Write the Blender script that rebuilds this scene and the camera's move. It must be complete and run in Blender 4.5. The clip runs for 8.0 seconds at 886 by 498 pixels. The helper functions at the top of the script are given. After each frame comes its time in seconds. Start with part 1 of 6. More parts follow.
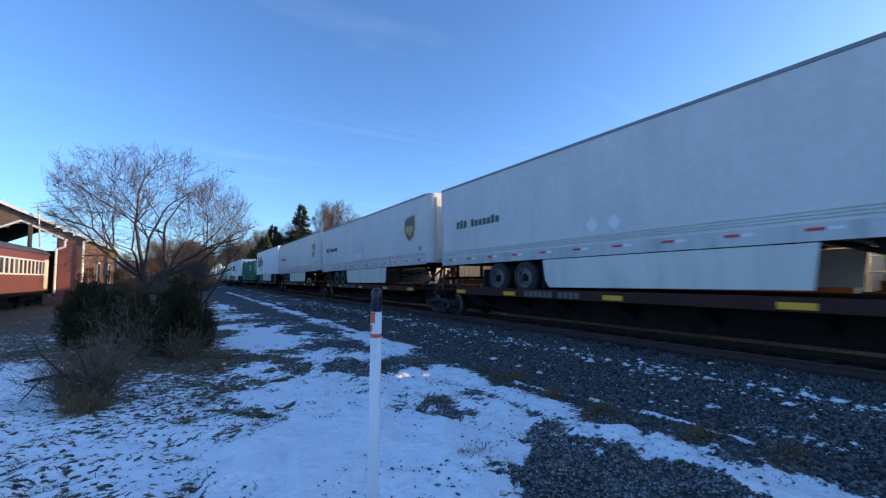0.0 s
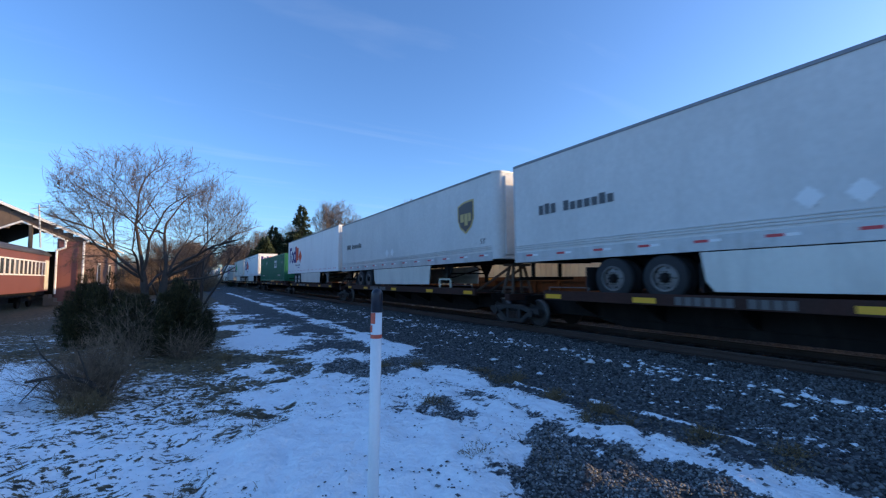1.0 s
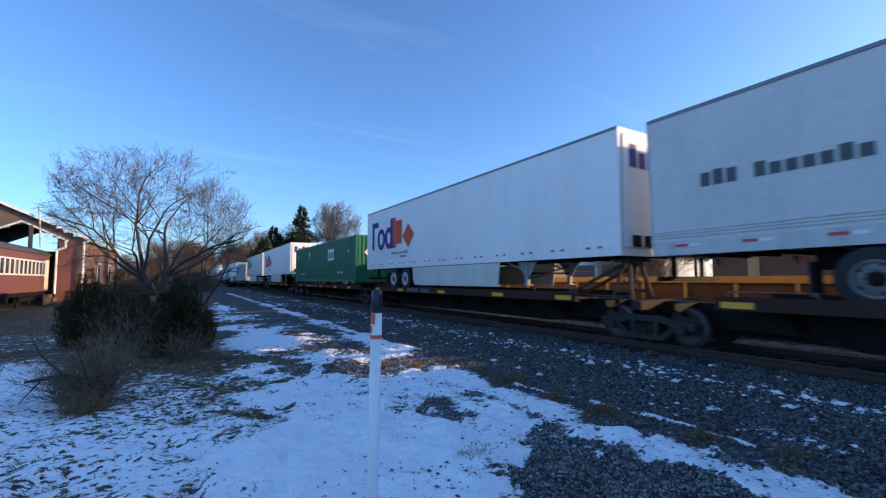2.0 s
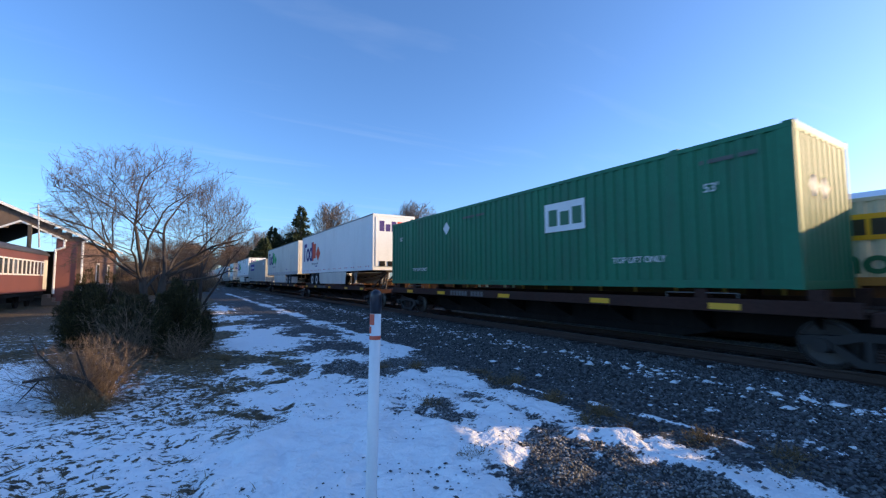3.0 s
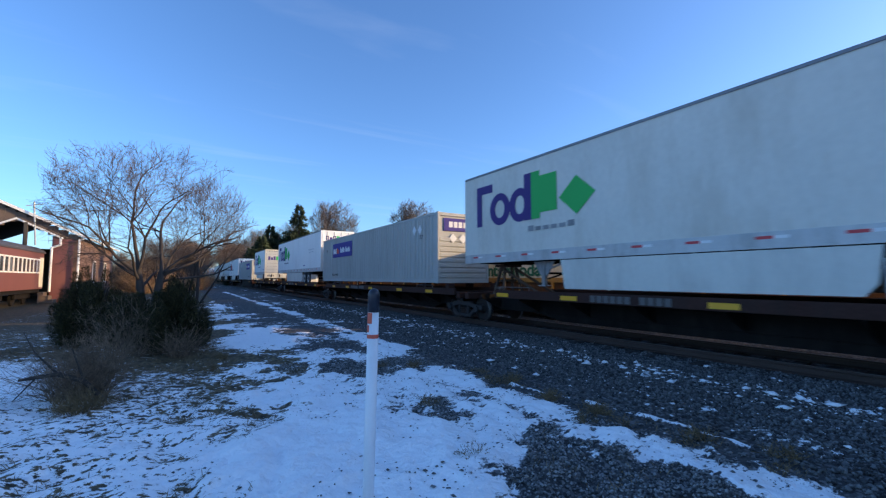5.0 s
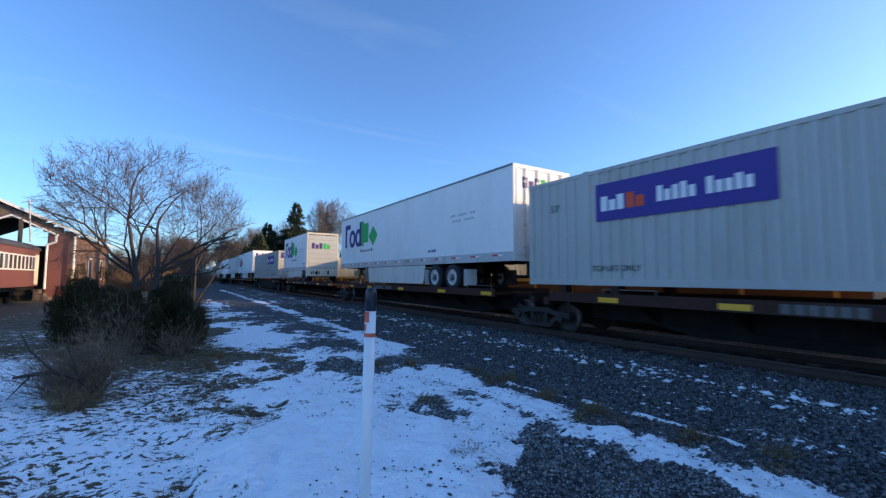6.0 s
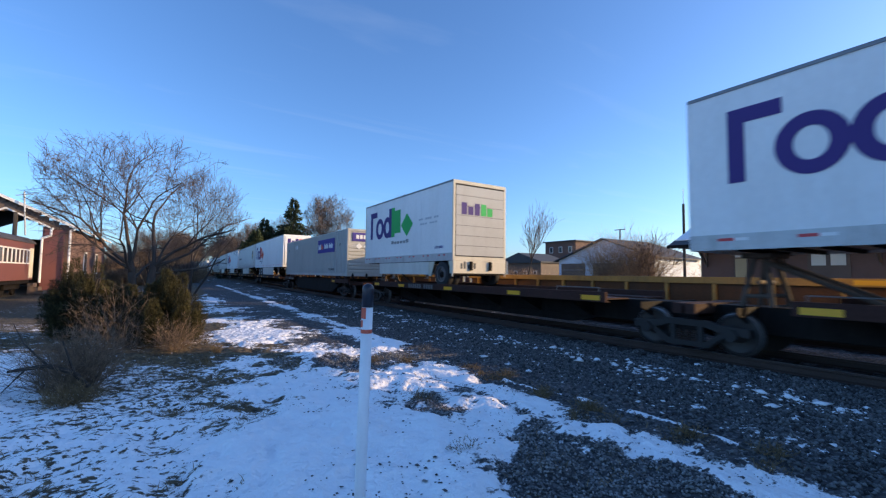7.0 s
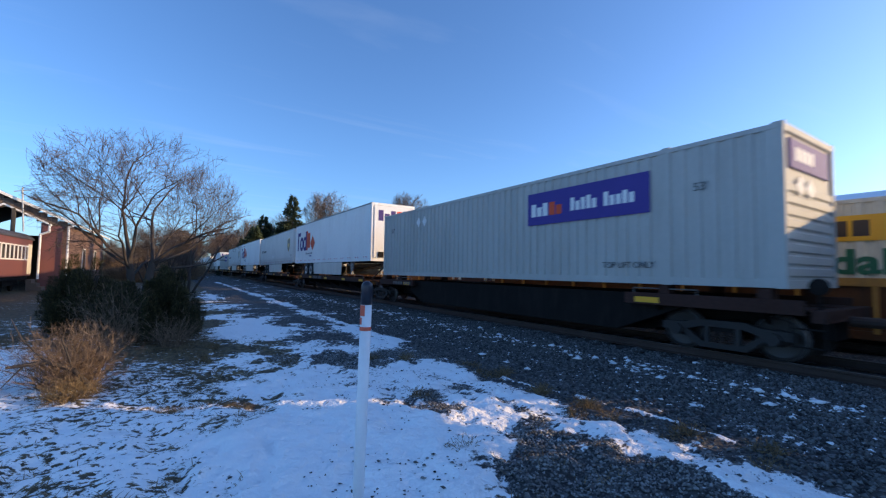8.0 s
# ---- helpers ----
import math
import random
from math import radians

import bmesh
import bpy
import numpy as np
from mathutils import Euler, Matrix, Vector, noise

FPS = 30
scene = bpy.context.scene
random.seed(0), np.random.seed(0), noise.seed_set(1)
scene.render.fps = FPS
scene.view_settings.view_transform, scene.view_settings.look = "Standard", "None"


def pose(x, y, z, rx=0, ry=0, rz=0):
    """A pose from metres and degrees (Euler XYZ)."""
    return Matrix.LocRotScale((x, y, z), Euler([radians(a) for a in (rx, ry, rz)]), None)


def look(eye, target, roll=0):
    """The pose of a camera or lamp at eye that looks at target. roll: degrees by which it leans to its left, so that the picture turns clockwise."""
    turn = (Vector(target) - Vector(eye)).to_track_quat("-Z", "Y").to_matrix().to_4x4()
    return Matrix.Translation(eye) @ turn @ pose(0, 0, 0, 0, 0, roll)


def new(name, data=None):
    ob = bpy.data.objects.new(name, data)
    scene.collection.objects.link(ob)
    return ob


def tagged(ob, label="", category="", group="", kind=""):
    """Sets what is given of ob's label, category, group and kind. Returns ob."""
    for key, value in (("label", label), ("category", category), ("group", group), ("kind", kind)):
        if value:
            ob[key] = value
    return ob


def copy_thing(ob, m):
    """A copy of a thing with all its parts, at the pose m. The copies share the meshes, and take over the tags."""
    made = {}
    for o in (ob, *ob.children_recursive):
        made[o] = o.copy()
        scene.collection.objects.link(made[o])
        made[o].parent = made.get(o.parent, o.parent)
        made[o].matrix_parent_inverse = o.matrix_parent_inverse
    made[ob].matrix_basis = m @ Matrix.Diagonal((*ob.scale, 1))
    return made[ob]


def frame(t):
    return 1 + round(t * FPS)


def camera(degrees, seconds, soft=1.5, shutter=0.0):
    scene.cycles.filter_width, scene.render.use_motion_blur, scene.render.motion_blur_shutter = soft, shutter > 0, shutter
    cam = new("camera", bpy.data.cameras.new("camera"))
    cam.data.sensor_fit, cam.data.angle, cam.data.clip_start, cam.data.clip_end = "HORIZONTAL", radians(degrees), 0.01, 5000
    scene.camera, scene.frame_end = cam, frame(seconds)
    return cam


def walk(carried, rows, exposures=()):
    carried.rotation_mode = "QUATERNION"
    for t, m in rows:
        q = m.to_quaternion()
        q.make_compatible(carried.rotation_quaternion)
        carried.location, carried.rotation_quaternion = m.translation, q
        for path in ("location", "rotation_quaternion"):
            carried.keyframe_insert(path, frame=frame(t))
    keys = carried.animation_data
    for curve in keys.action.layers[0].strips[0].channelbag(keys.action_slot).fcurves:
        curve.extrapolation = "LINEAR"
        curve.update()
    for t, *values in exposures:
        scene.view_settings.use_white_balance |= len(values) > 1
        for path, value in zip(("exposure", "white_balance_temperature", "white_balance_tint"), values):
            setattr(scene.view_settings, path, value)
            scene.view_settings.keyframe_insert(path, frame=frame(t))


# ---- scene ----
EYE = (0.0, 0.0, 1.7)


def aim(turn, tilt):
    """A point one metre ahead, from the turn right of the track and the tilt up, in degrees."""
    a, b = radians(turn), radians(tilt)
    return (EYE[0] + math.sin(a) * math.cos(b), EYE[1] + math.cos(a) * math.cos(b), EYE[2] + math.sin(b))


cam = camera(93.52, 8.0, 1.25, 0.12)
PATH = [
    (0.0, look(EYE, aim(31.689, 3.859), -0.423)),
    (0.5, look(EYE, aim(31.682, 3.892), -0.459)),
    (1.0, look(EYE, aim(31.651, 3.971), -0.400)),
    (1.5, look(EYE, aim(31.646, 4.003), -0.347)),
    (3.0, look(EYE, aim(31.740, 4.162), -0.176)),
    (3.5, look(EYE, aim(31.833, 4.180), -0.089)),
    (4.0, look(EYE, aim(31.835, 4.176), -0.060)),
    (4.5, look(EYE, aim(31.906, 4.085), -0.040)),
    (6.0, look(EYE, aim(32.360, 3.881), 0.263)),
    (6.5, look(EYE, aim(32.576, 3.689), 0.505)),
    (7.0, look(EYE, aim(32.729, 3.466), 0.734)),
    (7.5, look(EYE, aim(32.837, 3.276), 0.853)),
    (8.0, look(EYE, aim(32.855, 3.155), 0.931)),
]
walk(cam, PATH, [(0.0, 2.27, 6280, 13), (6.2, 2.27, 6280, 13), (7.0, 2.19, 6280, 13), (7.4, 2.04, 6280, 13), (8.0, 2.12, 6280, 13)])

# ---- light ----
SUN = Vector((1.0, -0.55, 0.254)).normalized()
world = bpy.data.worlds.new("world")
scene.world = world
world.use_nodes = True
wn = world.node_tree
sky = wn.nodes.new("ShaderNodeTexSky")
sky.sky_type = "NISHITA"
sky.sun_disc = False
sky.sun_elevation = math.asin(SUN.z)
sky.sun_rotation = math.atan2(SUN.x, SUN.y)
sky.altitude = 50
sky.air_density, sky.dust_density, sky.ozone_density = 0.9, 1.2, 5.0
# thin cirrus, drawn out in streaks on a flat layer high above
way = wn.nodes.new("ShaderNodeTexCoord")
parts = wn.nodes.new("ShaderNodeSeparateXYZ")
wn.links.new(way.outputs["Generated"], parts.inputs[0])
rise = wn.nodes.new("ShaderNodeMath")
rise.operation, rise.inputs[1].default_value = "MAXIMUM", 0.08
wn.links.new(parts.outputs["Z"], rise.inputs[0])
layer = wn.nodes.new("ShaderNodeVectorMath")
layer.operation = "DIVIDE"
wn.links.new(way.outputs["Generated"], layer.inputs[0])
wn.links.new(rise.outputs[0], layer.inputs[1])
streak = wn.nodes.new("ShaderNodeMapping")
streak.inputs["Rotation"].default_value = (0, 0, 0.5)
streak.inputs["Scale"].default_value = (0.55, 2.6, 0.0)
wn.links.new(layer.outputs[0], streak.inputs[0])
wisp = wn.nodes.new("ShaderNodeTexNoise")
wisp.inputs["Scale"].default_value, wisp.inputs["Detail"].default_value, wisp.inputs["Roughness"].default_value = 1.0, 6, 0.55
wisp.inputs["Distortion"].default_value = 0.4
wn.links.new(streak.outputs[0], wisp.inputs["Vector"])
veil = wn.nodes.new("ShaderNodeMapRange")
veil.inputs["From Min"].default_value, veil.inputs["From Max"].default_value = 0.56, 0.85
veil.inputs["To Max"].default_value = 0.10
wn.links.new(wisp.outputs["Fac"], veil.inputs["Value"])
cloudy = wn.nodes.new("ShaderNodeMix")
cloudy.data_type = "RGBA"
cloudy.inputs[7].default_value = (3.2, 3.5, 3.9, 1)
wn.links.new(veil.outputs[0], cloudy.inputs[0])
wn.links.new(sky.outputs[0], cloudy.inputs[6])
wn.links.new(cloudy.outputs[2], wn.nodes["Background"].inputs[0])
wn.nodes["Background"].inputs[1].default_value = 0.070
lamp = bpy.data.lights.new("sun", "SUN")
lamp.energy, lamp.angle, lamp.color = 1.25, radians(0.5), (1.0, 0.68, 0.33)
sun = new("sun", lamp)
sun.matrix_world = look(SUN * 60, (0, 0, 0))


# ---- materials ----
def mat(name, colour, rough=0.6, metal=0.0, vary=0.15, scale=3.0, bump=0.0, bscale=40.0, dirt=None, dirt_amount=0.0, spec=0.5):
    """A painted or raw surface: colour with broad and fine variation, optional dirt, fine relief."""
    m = bpy.data.materials.new(name)
    m.use_nodes = True
    nt = m.node_tree
    n, l = nt.nodes, nt.links
    b = n["Principled BSDF"]
    b.inputs["Roughness"].default_value, b.inputs["Metallic"].default_value = rough, metal
    b.inputs["Specular IOR Level"].default_value = spec
    tc = n.new("ShaderNodeTexCoord")
    big, small = n.new("ShaderNodeTexNoise"), n.new("ShaderNodeTexNoise")
    big.inputs["Scale"].default_value, big.inputs["Detail"].default_value = scale * 0.25, 5
    small.inputs["Scale"].default_value, small.inputs["Detail"].default_value = scale * 6, 6
    for q in (big, small):
        l.new(tc.outputs["Object"], q.inputs["Vector"])
    add = n.new("ShaderNodeMath")
    add.operation = "ADD"
    l.new(big.outputs["Fac"], add.inputs[0])
    l.new(small.outputs["Fac"], add.inputs[1])
    rng = n.new("ShaderNodeMapRange")
    rng.inputs["From Min"].default_value, rng.inputs["From Max"].default_value = 0.6, 1.4
    rng.inputs["To Min"].default_value, rng.inputs["To Max"].default_value = 1 - vary, 1 + vary
    l.new(add.outputs[0], rng.inputs["Value"])
    mul = n.new("ShaderNodeVectorMath")
    mul.operation = "SCALE"
    mul.inputs[0].default_value = colour
    l.new(rng.outputs[0], mul.inputs["Scale"])
    out = mul.outputs[0]
    if dirt:
        dn = n.new("ShaderNodeTexNoise")
        dn.inputs["Scale"].default_value, dn.inputs["Detail"].default_value, dn.inputs["Roughness"].default_value = scale * 0.6, 8, 0.7
        mp = n.new("ShaderNodeMapping")
        mp.inputs["Scale"].default_value = (1, 1, 0.25)
        l.new(tc.outputs["Object"], mp.inputs[0])
        l.new(mp.outputs[0], dn.inputs["Vector"])
        dr = n.new("ShaderNodeMapRange")
        dr.inputs["From Min"].default_value, dr.inputs["From Max"].default_value = 0.48, 0.72
        dr.inputs["To Max"].default_value = dirt_amount
        l.new(dn.outputs["Fac"], dr.inputs["Value"])
        mx = n.new("ShaderNodeMix")
        mx.data_type = "RGBA"
        l.new(dr.outputs[0], mx.inputs[0])
        l.new(out, mx.inputs[6])
        mx.inputs[7].default_value = (*dirt, 1)
        out = mx.outputs[2]
    l.new(out, b.inputs["Base Color"])
    if bump:
        bn = n.new("ShaderNodeTexNoise")
        bn.inputs["Scale"].default_value, bn.inputs["Detail"].default_value = bscale, 6
        l.new(tc.outputs["Object"], bn.inputs["Vector"])
        bp = n.new("ShaderNodeBump")
        bp.inputs["Strength"].default_value, bp.inputs["Distance"].default_value = bump, 0.02
        l.new(bn.outputs["Fac"], bp.inputs["Height"])
        l.new(bp.outputs[0], b.inputs["Normal"])
    return m


def random_mat(name, dark, light, rough=0.8, island=True, spec=0.3):
    """Colour picked per piece between two tones."""
    m = bpy.data.materials.new(name)
    m.use_nodes = True
    n, l = m.node_tree.nodes, m.node_tree.links
    b = n["Principled BSDF"]
    b.inputs["Roughness"].default_value = rough
    b.inputs["Specular IOR Level"].default_value = spec
    g = n.new("ShaderNodeNewGeometry" if island else "ShaderNodeObjectInfo")
    r = n.new("ShaderNodeValToRGB")
    r.color_ramp.elements[0].color, r.color_ramp.elements[1].color = (*dark, 1), (*light, 1)
    l.new(g.outputs["Random Per Island" if island else "Random"], r.inputs[0])
    tc, q = n.new("ShaderNodeTexCoord"), n.new("ShaderNodeTexNoise")
    q.inputs["Scale"].default_value = 14
    l.new(tc.outputs["Object"], q.inputs["Vector"])
    rng = n.new("ShaderNodeMapRange")
    rng.inputs["From Min"].default_value, rng.inputs["From Max"].default_value = 0.3, 0.7
    rng.inputs["To Min"].default_value, rng.inputs["To Max"].default_value = 0.75, 1.25
    l.new(q.outputs["Fac"], rng.inputs["Value"])
    mul = n.new("ShaderNodeVectorMath")
    mul.operation = "SCALE"
    l.new(r.outputs[0], mul.inputs[0])
    l.new(rng.outputs[0], mul.inputs["Scale"])
    l.new(mul.outputs[0], b.inputs["Base Color"])
    return m


GRIME = (0.035, 0.029, 0.025)
M = {
    "white": mat("white_trailer_paint", (0.86, 0.845, 0.81), 0.6, 0, 0.05, 1.5, dirt=(0.62, 0.59, 0.55), dirt_amount=0.35, spec=0.28),
    "white_dirty": mat("grimy_white_trailer_paint", (0.70, 0.665, 0.58), 0.6, 0, 0.08, 1.5, dirt=(0.46, 0.40, 0.31), dirt_amount=0.55, spec=0.28),
    "silver": mat("silver_grey_paint", (0.64, 0.625, 0.59), 0.52, 0, 0.10, 1.5, dirt=(0.52, 0.51, 0.485), dirt_amount=0.65, spec=0.2),
    "cream": mat("cream_container_paint", (0.66, 0.60, 0.46), 0.75, 0, 0.07, 2, dirt=(0.30, 0.24, 0.17), dirt_amount=0.5, spec=0.28),
    "pale": mat("pale_grey_container_paint", (0.46, 0.455, 0.42), 0.72, 0, 0.06, 2, dirt=(0.32, 0.29, 0.25), dirt_amount=0.4, spec=0.28),
    "green": mat("green_container_paint", (0.018, 0.165, 0.085), 0.52, 0, 0.14, 2, dirt=(0.05, 0.10, 0.07), dirt_amount=0.5, spec=0.28),
    "grey": mat("dull_grey_container_paint", (0.33, 0.33, 0.32), 0.52, 0, 0.08, 2, dirt=(0.2, 0.17, 0.14), dirt_amount=0.5, spec=0.28),
    "alu": mat("brushed_aluminium", (0.50, 0.50, 0.49), 0.5, 0.3, 0.10, 4, dirt=(0.16, 0.14, 0.12), dirt_amount=0.5),
    "skirt": mat("skirt_panel", (0.66, 0.65, 0.58), 0.45, 0, 0.06, 2, dirt=(0.40, 0.37, 0.33), dirt_amount=0.5),
    "steel_dark": mat("grimy_black_steel", (0.012, 0.0105, 0.010), 0.75, 0.0, 0.3, 5, 0.3, 60, GRIME, 0.5, 0.12),
    "car_brown": mat("oxide_brown_car_paint", (0.058, 0.028, 0.022), 0.75, 0, 0.3, 3, 0.2, 60, GRIME, 0.6, 0.12),
    "car_yellow": mat("weathered_yellow_car_paint", (0.42, 0.20, 0.035), 0.6, 0, 0.2, 3, 0.2, 60, (0.14, 0.075, 0.03), 0.7),
    "hitch": mat("rusty_hitch_steel", (0.10, 0.075, 0.058), 0.7, 0.1, 0.3, 5, 0.3, 60, GRIME, 0.5, 0.2),
    "leg_grey": mat("grey_painted_landing_gear", (0.30, 0.30, 0.30), 0.6, 0, 0.2, 5, 0.1, 60, GRIME, 0.5),
    "truck_steel": mat("dusty_cast_steel", (0.036, 0.033, 0.031), 0.7, 0.1, 0.3, 6, 0.3, 60, GRIME, 0.4, 0.3),
    "wheel": mat("worn_wheel_steel", (0.045, 0.04, 0.038), 0.5, 0.4, 0.3, 6, 0.2, 60),
    "well_brown": mat("orange_brown_car_paint", (0.11, 0.045, 0.018), 0.65, 0, 0.25, 3, 0.2, 60, GRIME, 0.5, 0.2),
    "faint": mat("faded_lettering", (0.50, 0.515, 0.53), 0.55, 0, 0.06, 2),
    "mark_dim": mat("dirty_white_marking", (0.11, 0.105, 0.10), 0.6, 0, 0.2, 6),
    "rail_dark": mat("dull_dark_aluminium", (0.20, 0.205, 0.215), 0.5, 0.4, 0.15, 4),
    "rust": mat("rusty_rail_steel", (0.055, 0.034, 0.026), 0.7, 0.2, 0.3, 6, 0.3, 80),
    "tread": mat("worn_wheel_tread", (0.22, 0.215, 0.21), 0.45, 0.6, 0.2, 6),
    "shine": mat("polished_rail_head", (0.16, 0.15, 0.145), 0.55, 0.5, 0.1, 6),
    "tyre": mat("tyre_rubber", (0.02, 0.02, 0.021), 0.8, 0, 0.25, 8, 0.3, 90),
    "rim": mat("white_wheel_rim", (0.62, 0.62, 0.60), 0.4, 0.0, 0.10, 8, dirt=GRIME, dirt_amount=0.45),
    "rim_dark": mat("dirty_steel_rim", (0.16, 0.155, 0.15), 0.5, 0.6, 0.2, 8, dirt=GRIME, dirt_amount=0.6),
    "yellow": mat("yellow_reflector", (0.78, 0.38, 0.012), 0.4, 0, 0.08, 6),
    "red": mat("red_reflector", (0.55, 0.03, 0.04), 0.4, 0, 0.08, 6),
    "mark_white": mat("white_marking", (0.78, 0.78, 0.76), 0.75, 0, 0.08, 6),
    "purple": mat("purple_logo_film", (0.055, 0.03, 0.17), 0.75, 0, 0.05, 4),
    "orange": mat("orange_red_logo_film", (0.70, 0.09, 0.03), 0.75, 0, 0.05, 4),
    "lime": mat("green_logo_film", (0.03, 0.42, 0.09), 0.75, 0, 0.05, 4),
    "panel_blue": mat("violet_blue_banner", (0.075, 0.06, 0.26), 0.7, 0, 0.06, 4, spec=0.15),
    "shield": mat("dark_brown_shield", (0.045, 0.026, 0.018), 0.4, 0, 0.06, 4),
    "gold": mat("gold_shield_film", (0.50, 0.33, 0.09), 0.4, 0, 0.06, 4),
    "charcoal": mat("charcoal_lettering", (0.06, 0.065, 0.07), 0.5, 0, 0.06, 4),
    "sign_green": mat("dark_green_lettering", (0.02, 0.13, 0.06), 0.5, 0, 0.06, 4),
    "blind": mat("pale_window_blind", (0.66, 0.63, 0.52), 0.4, 0, 0.08, 6),
    "pane_tan": mat("tan_window_blind", (0.36, 0.29, 0.15), 0.4, 0, 0.15, 6),
    "wood_white": mat("white_painted_trim", (0.78, 0.76, 0.72), 0.5, 0, 0.06, 5, 0.15, 60),
    "brick": mat("red_brick_wall", (0.15, 0.088, 0.066), 0.85, 0, 0.2, 6, 0.4, 60),
    "brown_wood": mat("brown_timber", (0.13, 0.09, 0.065), 0.7, 0, 0.2, 5, 0.3, 50),
    "coach_red": mat("red_coach_paint", (0.18, 0.068, 0.058), 0.45, 0, 0.12, 3, dirt=(0.2, 0.07, 0.05), dirt_amount=0.4),
    "coach_roof": mat("dark_coach_roof", (0.06, 0.055, 0.055), 0.6, 0, 0.2, 4),
    "slate": mat("dark_shingle_roof", (0.06, 0.065, 0.07), 0.75, 0, 0.2, 8, 0.4, 60),
    "snow_roof": mat("snow_on_roof", (0.82, 0.84, 0.88), 0.6, 0, 0.04, 4, 0.3, 12),
    "siding": mat("pale_blue_grey_siding", (0.55, 0.60, 0.66), 0.6, 0, 0.06, 6, 0.15, 40),
    "maroon": mat("maroon_roof", (0.20, 0.035, 0.035), 0.6, 0, 0.15, 6),
    "post_white": mat("white_marker_post", (0.80, 0.81, 0.82), 0.4, 0, 0.04, 10, dirt=(0.5, 0.48, 0.44), dirt_amount=0.3),
    "post_black": mat("dark_navy_post_cap", (0.016, 0.018, 0.028), 0.35, 0, 0.08, 10),
    "sticker": mat("orange_red_sticker", (0.60, 0.11, 0.06), 0.45, 0, 0.08, 12),
    "twig_grey": mat("grey_brown_twigs", (0.115, 0.092, 0.078), 0.9, 0, 0.25, 0.5),
    "bark": mat("grey_brown_bark", (0.050, 0.040, 0.034), 0.9, 0, 0.25, 8, 0.5, 30),
    "twig": mat("reddish_brown_twigs", (0.080, 0.056, 0.046), 0.9, 0, 0.25, 4),
    "pole": mat("weathered_pole", (0.07, 0.06, 0.05), 0.9, 0, 0.2, 8),
    "tie": mat("creosote_tie_wood", (0.026, 0.021, 0.018), 0.9, 0, 0.3, 8, 0.4, 40),
}
M["needle"] = random_mat("dark_juniper_needles", (0.006, 0.010, 0.004), (0.085, 0.073, 0.024), 0.85)
M["shrub"] = random_mat("grey_brown_shrub_stems", (0.085, 0.060, 0.046), (0.33, 0.235, 0.155), 0.9)
M["pine"] = random_mat("spruce_needles", (0.018, 0.032, 0.018), (0.05, 0.07, 0.035), 0.85)
M["dry"] = random_mat("dry_tan_stems", (0.15, 0.10, 0.07), (0.42, 0.28, 0.16), 0.9)
M["grass"] = random_mat("dead_grass_blades", (0.11, 0.080, 0.042), (0.30, 0.21, 0.11), 0.9)
M["stone"] = random_mat("grey_ballast_stone", (0.024, 0.025, 0.027), (0.19, 0.19, 0.185), 0.85)
M["stone_near"] = random_mat("grey_gravel_stone", (0.03, 0.032, 0.035), (0.34, 0.34, 0.33), 0.85)
M["snow_bit"] = mat("snow_clump", (0.86, 0.88, 0.91), 0.65, 0, 0.04, 8, 0.3, 30)


def glass_mat():
    m = bpy.data.materials.new("window_glass")
    m.use_nodes = True
    b = m.node_tree.nodes["Principled BSDF"]
    b.inputs["Base Color"].default_value = (0.05, 0.06, 0.07, 1)
    b.inputs["Roughness"].default_value = 0.06
    b.inputs["Specular IOR Level"].default_value = 0.8
    return m


M["glass"] = glass_mat()


# ---- mesh helpers ----
def box(bm, x0, x1, y0, y1, z0, z1, bevel=0.0):
    r = bmesh.ops.create_cube(bm, size=1)
    for v in r["verts"]:
        v.co = Vector((x0 + (v.co.x + 0.5) * (x1 - x0), y0 + (v.co.y + 0.5) * (y1 - y0), z0 + (v.co.z + 0.5) * (z1 - z0)))
    if bevel:
        es = list({e for v in r["verts"] for e in v.link_edges})
        bmesh.ops.bevel(bm, geom=es, offset=bevel, segments=2, affect="EDGES", profile=0.6)
    return bm


def rod(bm, a, b, r, seg=10, r2=None):
    a, b = Vector(a), Vector(b)
    d = b - a
    m = Matrix.Translation((a + b) / 2) @ d.to_track_quat("Z", "Y").to_matrix().to_4x4()
    bmesh.ops.create_cone(bm, cap_ends=True, segments=seg, radius1=r, radius2=r if r2 is None else r2, depth=d.length, matrix=m)
    return bm


def slab(bm, pts, axis, a, b):
    """A flat outline (pairs) drawn out from a to b along an axis; pairs are the two other axes in order."""
    def at(p, c):
        q = list(p)
        q.insert("xyz".index(axis), c)
        return bm.verts.new(q)
    lo, hi = [at(p, a) for p in pts], [at(p, b) for p in pts]
    n = len(pts)
    bm.faces.new(lo[::-1])
    bm.faces.new(hi)
    for i in range(n):
        bm.faces.new((lo[i], lo[(i + 1) % n], hi[(i + 1) % n], hi[i]))
    bmesh.ops.recalc_face_normals(bm, faces=bm.faces[:])
    return bm


